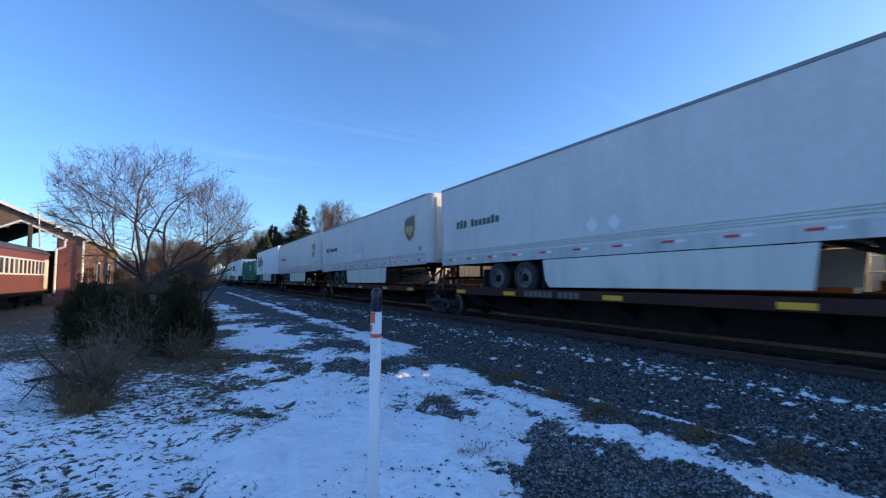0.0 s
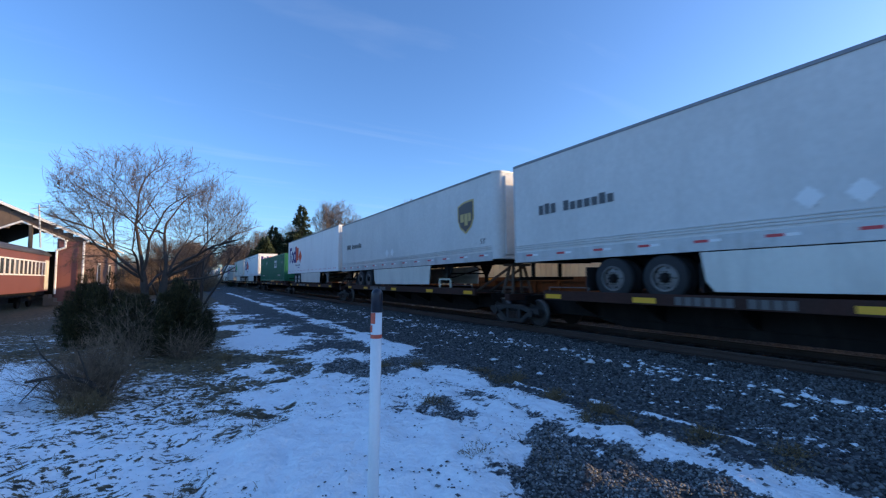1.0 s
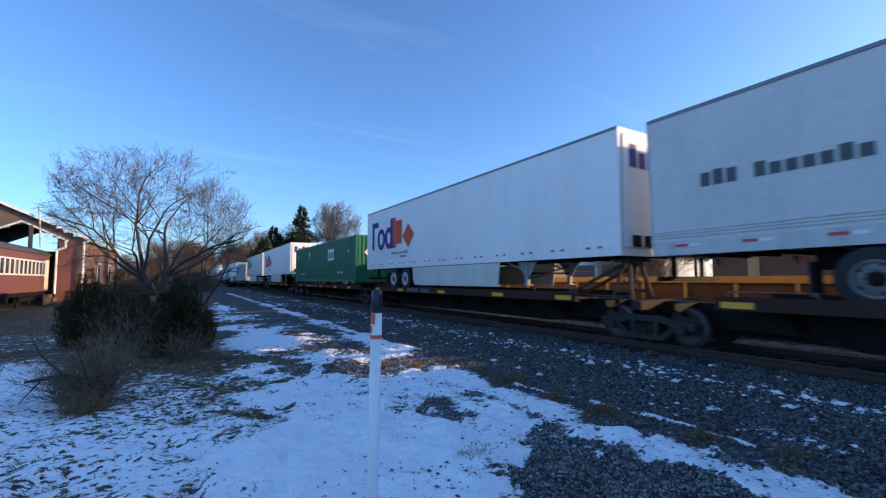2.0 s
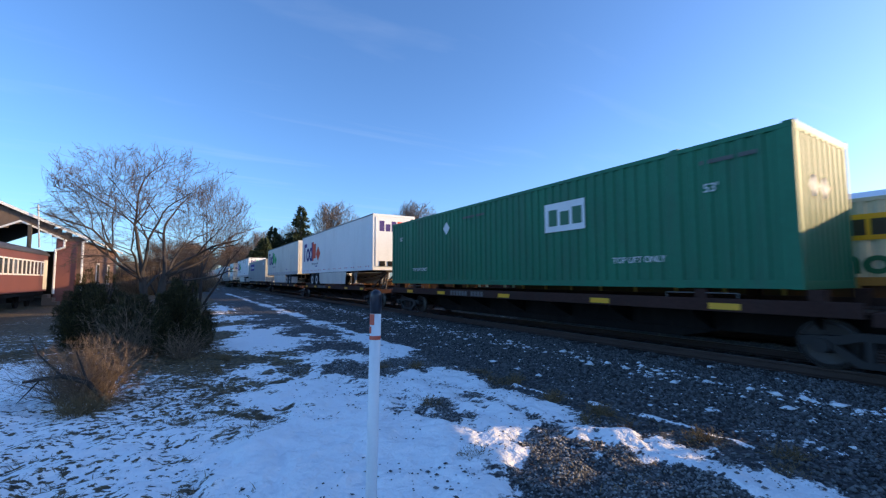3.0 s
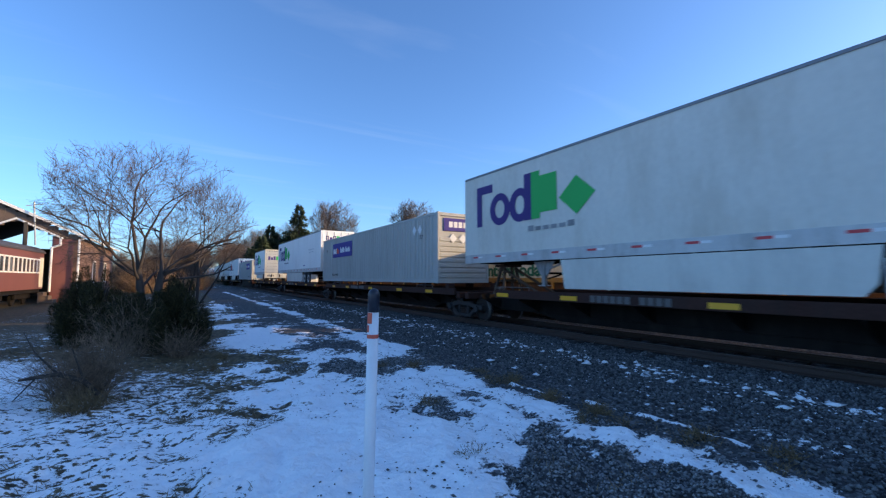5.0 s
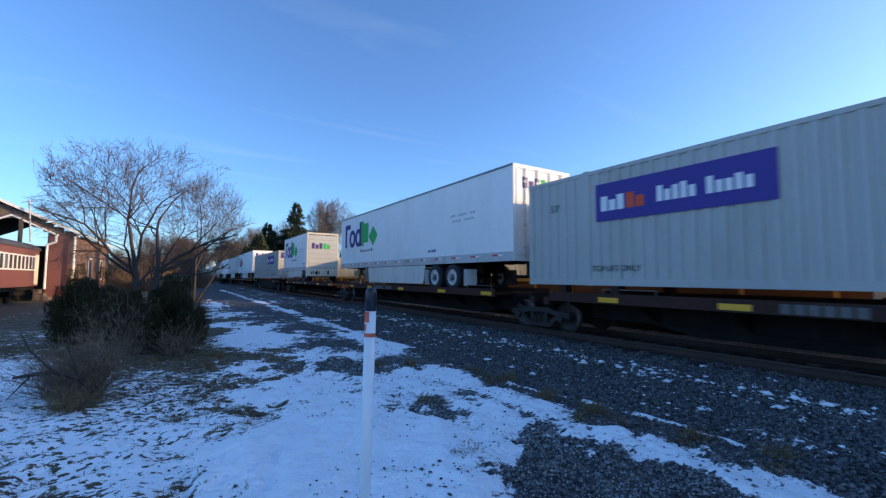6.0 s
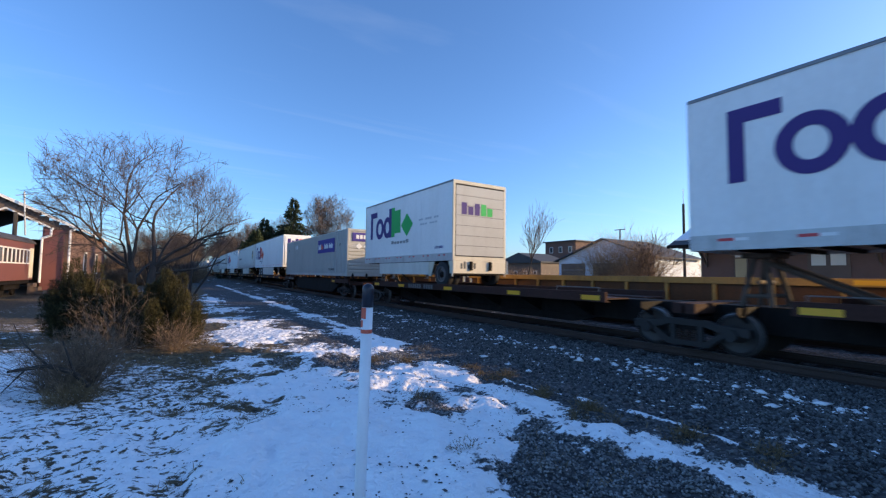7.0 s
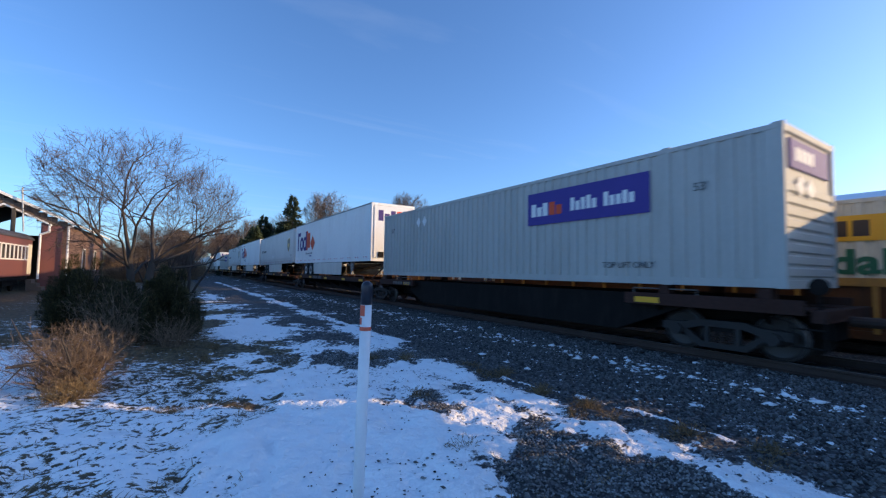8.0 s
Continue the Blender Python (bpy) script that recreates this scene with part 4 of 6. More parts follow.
        box(bm, x - 0.012, x - 0.0082, b0 + 2.48, b0 + 2.68, z0 + 1.82, z0 + 2.08)
        part("banner_accent", bm, M["orange"], ban)
        bm = nb()
        for yy in ((2.0, 1.5) if flip else (12.2, 12.7)):
            slab(bm, [(yy - 0.17, z0 + 2.3), (yy, z0 + 2.08), (yy + 0.17, z0 + 2.3), (yy, z0 + 2.52)], "x", x - 0.006, x)
        part("placard", bm, M["mark_white"], t)
    elif style == "green":
        bm = nb()
        box(bm, x - 0.008, x, 4.4, 5.8, z0 + 1.5, z0 + 2.3)
        sign = part("sign_panel", bm, M["mark_white"], t, "pale panel with dark bars")
        for k in range(3):
            bm = nb()
            box(bm, x - 0.012, x - 0.0082, 5.65 - k * 0.42 - 0.32, 5.65 - k * 0.42, z0 + 1.66, z0 + 2.12 - 0.08 * (k == 1))
            part("sign_bar", bm, M["sign_green"], sign)
        bm = nb()
        yy = L - 5.05
        slab(bm, [(yy - 0.24, z0 + 2.2), (yy, z0 + 1.95), (yy + 0.24, z0 + 2.2), (yy, z0 + 2.45)], "x", x - 0.006, x)
        part("placard", bm, M["mark_white"], t)
        bm = nb()
        bars(bm, x, 0.55, 1.55, z1 - 0.44, z1 - 0.36, (1, 1, 1, 1, 0, 1, 1, 1, 1, 1, 1, 0, 1))
        bars(bm, x, L - 7.5, L - 6.2, z1 - 0.48, z1 - 0.40, (1, 1, 1, 1, 0, 1, 1, 1, 1, 1, 1))
        tagged(part("number_marking", bm, M["mark_dim"], t), kind="stuff")
    elif style == "word":
        bm = nb()
        box(bm, x - 0.006, x, 3.1, 7.15, 2.55, 3.14)
        plate = part("name_panel", bm, M["yellow"], t, "yellow name panel")
        bm = nb()
        bars(bm, x - 0.0062, 3.35, 6.7, 2.66, 3.02, (1, 1, 1, 1, 0, 1, 0, 1, 0))
        tagged(part("panel_marking", bm, M["shield"], plate), kind="stuff")
        words("word_mark", "intermodal", 0.78, M["sign_green"], t, (x, 7.1, 1.82), (90, 0, -90), "dark green lettering", 4.0, weight=0.022)
    return t


# ---- spine cars ----
def spine_unit(length=16.9, ends=(False, False), hitch="lo", trucks=(0.0,), paint="car_brown", guide=False, open_mid=False):
    """One platform of an articulated flat spine car, y from its leading end."""
    t = thing("spine_car", "rust-brown articulated flat spine car with yellow reflectors", "railway car", "cars of the near train")
    L = length
    bm = nb()
    box(bm, -0.33, 0.33, 0.1, L - 0.1, 0.60, 1.14, 0.02)
    slab(bm, [(2.6, 0.62), (3.6, 0.40), (L - 3.6, 0.40), (L - 2.6, 0.62)], "x", -0.28, 0.28)
    part("centre_sill", bm, M["steel_dark"], t)
    for s in (-1, 1):
        for ya, yb in (((0.25, 3.5), (L - 3.5, L - 0.25)) if open_mid else ((1.75, L - 1.75),) if hitch else ((0.25, L - 0.25),)):
            bm = nb()
            x0, x1 = sorted((s * 1.20, s * 1.29))
            box(bm, x0, x1, ya, yb, 1.07, 1.32, 0.01)
            box(bm, *sorted((s * 1.10, s * 1.20)), ya, yb, 1.07, 1.09)
            part("side_sill", bm, M[paint], t)
            bm = nb()
            box(bm, *sorted((s * 0.34, s * 1.20)), ya, yb, 1.135, 1.17)
            part("deck", bm, M[paint], t)
        for k in range(9):
            if open_mid and 1 < k < 7:
                continue
            bm2 = nb()
            y = 0.9 + k * (L - 1.8) / 8
            slab(bm2, [(s * 0.33, 0.62), (s * 0.33, 1.14), (s * 1.20, 1.14), (s * 1.20, 1.02)] if s > 0 else [(-0.33, 0.62), (-1.20, 1.02), (-1.20, 1.14), (-0.33, 1.14)], "y", y - 0.02, y + 0.02)
            part("cross_rib", bm2, M["steel_dark"], t)
    for y in ((2.7, L - 3.2) if open_mid else (1.9, 4.7, L / 2 - 0.3, L - 5.1, L - 2.4)):
        bm = nb()
        box(bm, -1.295, -1.2905, y, y + 0.55, 1.11, 1.23)
        part("reflector", bm, M["yellow"], t)
    bm = nb()
    bars(bm, -1.2905, L - 7.6, L - 5.5, 1.10, 1.27, (1, 1, 1, 1, 0, 1, 1, 1, 1, 1, 1))
    if open_mid:
        bm.free()
        bm = nb()
        bars(bm, -1.2905, L - 3.3, L - 1.6, 1.12, 1.24, (1, 1, 1, 1, 0, 1, 1, 1, 1, 1, 1))
        bm2 = nb()
        slab(bm2, [(2.4, 1.02), (3.9, 0.42), (L - 3.9, 0.42), (L - 2.4, 1.02), (L - 2.4, 1.30), (2.4, 1.30)], "x", -1.02, 1.02)
        part("fish_belly", bm2, M["steel_dark"], t, "deep black belly girder")
    tagged(part("number_marking", bm, M["mark_dim"], t, "dirty white lettering bars"), kind="stuff")
    # trailer hitch: a braced stand with a head plate
    if hitch:
        y = 0.95 if hitch == "lo" else L - 0.95
        k = 1 if hitch == "lo" else -1
        bm = nb()
        for q in (-1, 1):
            for w in (-0.26, 0.26):
                rod(bm, (q * 0.44, y + w, 1.14), (q * 0.24, y + w * 0.35, 2.12), 0.055, 8)
            rod(bm, (q * 0.30, y + k * 0.05, 2.05), (q * 0.34, y + k * 1.95, 1.18), 0.05, 8)
            rod(bm, (q * 0.40, y - 0.2, 1.35), (q * 0.40, y + 0.2, 1.35), 0.04, 8)
        rod(bm, (-0.36, y, 1.62), (0.36, y, 1.62), 0.045, 8)
        box(bm, -0.42, 0.42, y - 0.26, y + 0.26, 2.10, 2.19, 0.02)
        part("hitch", bm, M["hitch"], t, "rusty braced trailer hitch")
    if guide:
        bm = nb()
        box(bm, -1.24, -1.18, y + k * 2.5 - 0.03, y + k * 2.5 + 0.03, 1.32, 1.68)
        box(bm, -1.24, -1.18, y + k * 3.3 - 0.03, y + k * 3.3 + 0.03, 1.32, 1.68)
        box(bm, -1.24, -1.18, *sorted((y + k * 2.47, y + k * 3.33)), 1.62, 1.68)
        part("guide_frame", bm, M["cream"], t, "pale steel guide frame")
    for y in trucks:
        truck(t, y)
    for end, y, k in ((ends[0], 0.0, -1), (ends[1], L, 1)):
        bm = nb()
        box(bm, -1.24, 1.24, y - 0.18 if k > 0 else y - 0.02, y + 0.02 if k > 0 else y + 0.18, 0.96, 1.17, 0.01)
        part("end_beam", bm, M["car_brown"], t)
        if end:
            bm = nb()
            rod(bm, (0, y, 0.95), (0, y + k * 0.95, 0.95), 0.09, 10)
            box(bm, -0.16, 0.16, *sorted((y + k * 0.7, y + k * 1.02)), 0.80, 1.10, 0.03)
            part("coupler", bm, M["rust"], t)
            bm = nb()
            for zz in (0.55, 0.85):
                rod(bm, (-1.24, y, zz), (-1.24, y - k * 0.45, zz), 0.014, 6)
            for dy in (0, 0.45):
                rod(bm, (-1.24, y - k * dy, 0.52), (-1.24, y - k * dy, 1.05), 0.014, 6)
            part("step", bm, M["steel_dark"], t)
            bm = nb()
            rod(bm, (-1.0, y - k * 0.12, 1.15), (-1.0, y - k * 0.12, 1.6), 0.02, 6)
            lathe(bm, [(-1.08, 0.02), (-1.06, 0.14), (-1.04, 0.14), (-1.02, 0.02)], "x", (0, y - k * 0.12, 1.55), 20)
            part("brake_wheel", bm, M["steel_dark"], t)
        bm = nb()
        for q in (1.95, 3.3):
            rod(bm, (-1.24, y - k * q, 1.31), (-1.24, y - k * q, 1.42), 0.013, 6)
        rod(bm, (-1.24, y - k * 1.95, 1.42), (-1.24, y - k * 3.3, 1.42), 0.013, 6)
        part("hand_rail", bm, M["rim_dark"], t)
    return t


def well_unit(length=18.2, chord="car_yellow"):
    """A yellow well car of the far train: deep side girders with posts."""
    t = thing("well_car", ("weathered yellow" if chord == "car_yellow" else "rusty brown") + " well car with deep side girders", "railway car", "cars of the far train")
    L = length
    for s in (-1, 1):
        bm = nb()
        x0, x1 = sorted((s * 1.28, s * 1.40))
        box(bm, x0, x1, 0.8, L - 0.8, 1.53, 1.72, 0.01)
        part("top_chord", bm, M[chord], t)
        bm = nb()
        box(bm, x0, x1, 1.4, L - 1.4, 0.36, 0.55, 0.01)
        box(bm, *sorted((s * 1.30, s * 1.33)), 1.0, L - 1.0, 0.5, 1.58)
        part("web", bm, M["well_brown"], t)
        for k in range(12):
            bm = nb()
            y = 1.6 + k * (L - 3.2) / 11
            box(bm, *sorted((s * 1.33, s * 1.41)), y - 0.05, y + 0.05, 0.5, 1.53)
            part("girder_post", bm, M[chord], t)
        for y in (2.2, L - 2.8):
            bm = nb()
            box(bm, *sorted((s * 1.402, s * 1.407)), y, y + 0.6, 1.57, 1.68)
            part("reflector", bm, M["yellow"], t)
    bm = nb()
    box(bm, -1.3, 1.3, 1.4, 1.6, 0.36, 0.5)
    beam = part("floor_beam", bm, M["car_brown"], t)
    for k in range(1, 6):
        again(beam, (0, k * (L - 3) / 5, 0))
    bm = nb()
    box(bm, -1.25, 1.25, 0.0, 0.9, 1.0, 1.3, 0.02)
    again(part("end_platform", bm, M["car_brown"], t), (0, L - 0.9, 0))
    truck(t, -0.1)
    for y, k in ((0.15, 1), (L - 0.15, -1)):
        for s in (-1, 1):
            for dy in (0.0, 0.62):
                bm = nb()
                box(bm, s * 1.22 - 0.05, s * 1.22 + 0.05, y + k * dy - 0.05, y + k * dy + 0.05, 1.3, 2.45)
                part("end_post", bm, M["cream"], t, "pale end post")
            bm = nb()
            for zz in (1.75, 2.1):
                rod(bm, (s * 1.22, y, zz), (s * 1.22, y + k * 0.62, zz), 0.02, 6)
            part("grab_iron", bm, M["cream"], t)
        bm = nb()
        box(bm, -0.9, 0.9, *sorted((y, y + k * 0.5)), 1.3, 1.55, 0.02)
        box(bm, -0.35, 0.35, *sorted((y, y + k * 0.25)), 1.55, 2.15, 0.02)
        part("brake_stand", bm, M["car_brown"], t)
    return t


# ---- plants ----
def tubes(segs, sides=4):
    """Tapered tubes from rows (a, b, ra, rb): verts and quads."""
    a, b = np.array([s[0] for s in segs], float), np.array([s[1] for s in segs], float)
    ra, rb = np.array([s[2] for s in segs]), np.array([s[3] for s in segs])
    d = b - a
    d /= np.linalg.norm(d, axis=1, keepdims=True) + 1e-9
    ref = np.where(np.abs(d[:, 2:3]) > 0.9, np.array([[1.0, 0, 0]]), np.array([[0, 0, 1.0]]))
    u = np.cross(d, ref)
    u /= np.linalg.norm(u, axis=1, keepdims=True) + 1e-9
    w = np.cross(d, u)
    ang = np.arange(sides) * 2 * np.pi / sides
    ringv = np.cos(ang)[None, :, None] * u[:, None, :] + np.sin(ang)[None, :, None] * w[:, None, :]
    lo = a[:, None, :] + ringv * ra[:, None, None]
    hi = b[:, None, :] + ringv * rb[:, None, None]
    v = np.concatenate([lo, hi], 1).reshape(-1, 3)
    base = np.arange(len(segs))[:, None] * 2 * sides
    k = np.arange(sides)
    k2 = (k + 1) % sides
    f = np.stack([base + k, base + k2, base + sides + k2, base + sides + k], -1).reshape(-1, 4)
    return v, f


def branch(rng, start, way, length, radius, depth, out, spread=0.75, lift=0.25, kids=(3, 5), curl=0.10, top=5, within=None):
    """Grow one limb in gently bent pieces, with side limbs, into out. within: says whether a point lies inside the crown's outline."""
    n = 5 if depth > 2 else 3
    p, d = np.array(start, float), np.array(way, float)
    d /= np.linalg.norm(d)
    step = length / n
    spots = []
    for i in range(n):
        d = d + rng.normal(0, curl, 3) + np.array([0, 0, lift * 0.12])
        d /= np.linalg.norm(d)
        q = p + d * step
        if within and not within(q, rng):
            break
        r0, r1 = radius * (1 - 0.5 * i / n), radius * (1 - 0.5 * (i + 1) / n)
        out.append((p, q, r0, r1, depth))
        spots.append((q, d.copy(), r1))
        p = q
    if depth > 0 and spots:
        first = min(2 if depth == top else 0, len(spots) - 1)
        for k in range(rng.randint(kids[0], kids[1] + 1)):
            q, dd, r = spots[rng.randint(first, len(spots))]
            side = rng.normal(0, 1, 3)
            side -= dd * side.dot(dd)
            side /= np.linalg.norm(side) + 1e-9
            w = dd + side * spread * rng.uniform(0.6, 1.2) + np.array([0, 0, lift])
            branch(rng, q, w, length * rng.uniform(0.55, 0.8), r * 0.6, depth - 1, out, spread, lift, kids, curl, top, within)
        q, dd, r = spots[-1]
        branch(rng, q, dd + rng.normal(0, 0.18, 3), length * 0.75, r * 0.92, depth - 1, out, spread, lift, kids, curl, top, within)
    return out


def bare_tree(name, label, seed, stems, depth, kids, at, spread=0.8, lift=0.22, thin=0.0045, category="tree", group="", curl=0.10, twig="twig", crown=None, trunks=()):
    """crown: (centre, radii) of the rounded outline that the twigs keep to, roughly."""
    rng = np.random.RandomState(seed)
    out = [(np.array(a, float), np.array(b, float), r * 1.15, r * 0.8, depth) for a, b, r in trunks]
    within = None
    if crown:
        c, cr = np.array(crown[0]), np.array(crown[1])

        def within(p, rg):
            d = (p - c) / cr
            az, el = math.atan2(d[1], d[0]), math.atan2(d[2], math.hypot(d[0], d[1]))
            ragged = 1 + 0.10 * math.sin(az * 3 + el * 5) + 0.07 * math.sin(az * 7 - el * 9) + rg.normal(0, 0.04)
            return p[2] < c[2] - 0.7 * cr[2] and math.hypot(d[0], d[1]) < 0.5 or d.dot(d) < ragged * ragged
    for start, way, length, radius in stems:
        branch(rng, start, way, length, radius, depth, out, spread, lift, kids, curl, depth, within)
    t = thing(name, label, category, group, at=at)
    big = [(a, b, max(r, thin), max(q, thin)) for a, b, r, q, d in out if d >= depth - 1]
    small = [(a, b, max(r, thin), max(q, thin * 0.8)) for a, b, r, q, d in out if d < depth - 1]
    v, f = tubes(big, 8)
    o = new("trunk", raw_mesh("trunk", v, f, M["bark"]))
    o.parent = t
    tagged(o, kind="stuff")
    v, f = tubes(small, 3)
    o = new("crown", raw_mesh("crown", v, f, M[twig]))
    o.parent = t
    return t


def evergreen(name, label, seed, height, radius, at, material, sprays=5000, cone=True, size=0.22, category="tree", group=""):
    """A spruce (cone) or a spreading juniper: a stem and a crown of many small needle sprays."""
    rng = np.random.RandomState(seed)
    t = thing(name, label, category, group, at=at)
    v, f = tubes([((0, 0, -0.1), (0, 0, height * 0.9), radius * 0.06, radius * 0.012)] if cone else
                 [((0, 0, -0.1), (rng.uniform(-1, 1) * radius * 0.5, rng.uniform(-1, 1) * radius * 0.5, height * 0.7), 0.05, 0.02) for _ in range(5)], 7)
    o = new("trunk", raw_mesh("trunk", v, f, M["bark"]))
    o.parent = t
    if cone:
        limbs = 240
        lev = rng.uniform(0, 1, limbs) ** 0.9
        lh = height * (0.06 + 0.93 * lev)
        laz = rng.uniform(0, 2 * np.pi, limbs)
        reach = radius * (1 - lh / height) ** 0.95 * rng.uniform(0.6, 1.15, limbs) + 0.02 * height * 0.3
        k = rng.choice(limbs, sprays, p=(reach + 0.2) / (reach + 0.2).sum())
        u0 = rng.uniform(0.1, 1, sprays)
        r = reach[k] * u0
        az = laz[k] + rng.normal(0, 0.10, sprays)
        z = lh[k] - 0.42 * r + 0.25 * r * u0 + rng.normal(0, 0.012, sprays) * height
        p = np.stack([r * np.cos(az), r * np.sin(az), np.maximum(z, 0.1)], 1)
        d = np.stack([np.cos(az), np.sin(az), rng.uniform(-0.6, 0.25, sprays)], 1)
    else:
        lumps = 60
        a = rng.uniform(0, 2 * np.pi, lumps)
        rr = radius * np.sqrt(rng.uniform(0, 1, lumps)) * 0.85
        tall = height * np.clip(1 - (rr / radius) ** 2 * 0.75, 0.2, 1) * rng.uniform(0.55, 1.0, lumps)
        k = rng.choice(lumps, sprays, p=tall / tall.sum())
        u0 = rng.uniform(0.02, 1, sprays)
        w0 = radius * 0.24 * np.sqrt(np.clip(1 - u0, 0, 1)) + 0.02
        b0 = rng.uniform(0, 2 * np.pi, sprays)
        q0 = np.sqrt(rng.uniform(0.2, 1, sprays))
        p = np.stack([rr[k] * np.cos(a[k]) * (0.7 + 0.45 * u0) + w0 * q0 * np.cos(b0), rr[k] * np.sin(a[k]) * (0.7 + 0.45 * u0) + w0 * q0 * np.sin(b0), tall[k] * u0], 1)
        d = np.stack([np.cos(b0) * 0.7, np.sin(b0) * 0.7, rng.uniform(0.3, 1.4, sprays)], 1)
    d += rng.normal(0, 0.25, d.shape)
    d /= np.linalg.norm(d, axis=1, keepdims=True)
    ref = rng.normal(0, 1, d.shape)
    u = np.cross(d, ref)
    u /= np.linalg.norm(u, axis=1, keepdims=True) + 1e-9
    w = np.cross(d, u)
    ln = size * rng.uniform(0.5, 1.3, (sprays, 1))
    wd = ln * (0.16 if cone else 0.042)
    # each spray: a tapered blade folded along its rib, with thickness
    quads = [p - u * wd * 0.4, p + d * ln * 0.5 - u * wd, p + d * ln, p + d * ln * 0.5 + u * wd, p + d * ln * 0.45 + w * wd * 0.8]
    v = np.stack(quads, 1).reshape(-1, 3)
    b = np.arange(sprays)[:, None] * 5
    f = np.concatenate([b + np.array([[0, 1, 4]]), b + np.array([[1, 2, 4]]), b + np.array([[2, 3, 4]]), b + np.array([[3, 0, 4]]), b + np.array([[0, 3, 1]]), b + np.array([[1, 3, 2]])], 0)
    o = new("crown", raw_mesh("crown", v, f, material))
    o.parent = t
    return t


def brush(name, label, seed, at, radius, height, stems, material, category="shrub", group="", lean=0.55, thick=1.0):
    """A leafless shrub: many thin forked stems from one patch of ground."""
    rng = np.random.RandomState(seed)
    segs, fine = [], []
    for _ in range(stems):
        r, a = radius * 0.55 * math.sqrt(rng.uniform()), rng.uniform(0, 2 * math.pi)
        p = np.array([r * math.cos(a), r * math.sin(a), -0.02])
        d = np.array([math.cos(a) * lean * (0.3 + r / radius), math.sin(a) * lean * (0.3 + r / radius), 1.0]) + rng.normal(0, 0.28, 3)
        h = height * rng.uniform(0.4, 1.05)
        rad = rng.uniform(0.002, 0.0055) * thick
        for i in range(4):
            d = d / np.linalg.norm(d) + rng.normal(0, 0.32, 3)
            q = p + d / np.linalg.norm(d) * h / 4
            q[2] = max(q[2], 0.01)
            segs.append((p, q, rad * (1 - i * 0.17), rad * (0.83 - i * 0.17)))
            if i > 0:
                for _k in range(4):
                    w = d + rng.normal(0, 0.75, 3)
                    e = q + w / np.linalg.norm(w) * h * rng.uniform(0.08, 0.22)
                    e[2] = max(e[2], 0.01)
                    fine.append((q, e, rad * 0.5, rad * 0.25))
            p = q
    t = thing(name, label, category, group, at=at)
    for piece, rows in (("stem_tangle", segs), ("twig_tangle", fine)):
        v, f = tubes(rows, 3)
        o = new(piece, raw_mesh(piece, v, f, material))
        o.parent = t
        tagged(o, kind="stuff")
    return t


# the bare tree behind the bushes, two leaning trunks
bare_tree("bare_tree", "leafless many-stemmed tree with reddish twigs behind the junipers", 29,
          [((-0.34, 0.1, 1.75), (-1.0, 0.1, 0.42), 2.3, 0.060), ((-0.34, 0.1, 1.9), (-0.85, -0.3, 0.75), 2.3, 0.068), ((-0.34, 0.1, 2.0), (-0.35, 0.25, 1.0), 2.4, 0.076),
           ((-0.30, 0.1, 1.6), (-0.2, -0.9, 0.55), 2.0, 0.056), ((-0.34, 0.1, 2.0), (0.15, -0.3, 1.0), 2.2, 0.064),
           ((0.40, 0, 1.9), (0.10, 0.25, 1.0), 2.5, 0.080), ((0.40, 0, 1.85), (0.65, -0.4, 0.85), 2.4, 0.072), ((0.40, 0, 1.8), (0.95, 0.2, 0.55), 2.4, 0.068),
           ((0.36, 0, 1.55), (1.0, -0.1, 0.12), 2.4, 0.056), ((0.36, 0, 1.6), (0.55, 0.8, 0.7), 2.3, 0.064), ((-0.2, 0.1, 1.4), (0.2, 0.9, 0.7), 2.2, 0.056)],
          5, (3, 3), (-1.10, 20.0, 0), 0.88, 0.03, 0.0046, crown=((0.05, 0, 4.1), (3.55, 3.3, 2.85)), curl=0.12,
          trunks=(((-0.08, 0.1, -0.1), (-0.26, 0.1, 1.3), 0.15), ((-0.26, 0.1, 1.3), (-0.34, 0.1, 2.05), 0.12), ((0.10, 0, -0.1), (0.32, 0, 1.2), 0.17), ((0.32, 0, 1.2), (0.40, 0, 1.95), 0.13)))
bare_tree("bare_tree", "leafless brown tree with fine upright twigs beyond the shed", 9,
          [((0, 0, -0.1), (0.05, 0, 1.0), 3.8, 0.10), ((0.2, 0, -0.1), (0.35, 0, 1.0), 3.4, 0.08)],
          5, (3, 3), (0.9, 33.0, 0), 0.7, 0.1, 0.006, crown=((0.1, 0, 5.2), (3.0, 3.0, 3.6)))
for seed, h, r, x, y, n, tag in ((12, 2.10, 0.80, -1.95, 14.0, 44000, "with a pointed uneven top"), (13, 1.84, 0.82, -0.12, 12.0, 46000, "beside the path"),
                                 (15, 1.45, 0.80, -0.95, 13.0, 36000, "between two others"), (16, 1.5, 0.75, -1.45, 14.0, 32000, "at the lawn's edge")):
    evergreen("juniper_bush", "dark green juniper bush " + tag, seed, h, r, (x, y, 0), M["needle"], int(n * 1.7), False, 0.10, "bush", "junipers by the path")
brush("dry_shrub", "leafless grey-brown shrub with tangled thin stems in the snow", 21, (-1.16, 7.9, 0), 0.62, 0.86, 560, M["shrub"], lean=0.36)
brush("dry_shrub", "leafless grey-brown shrub among the junipers", 22, (-0.95, 11.9, 0), 0.6, 1.35, 200, M["shrub"])
brush("dry_shrub", "dense grey-brown shrub against the junipers", 24, (0.05, 10.95, 0), 0.42, 0.75, 150, M["shrub"])
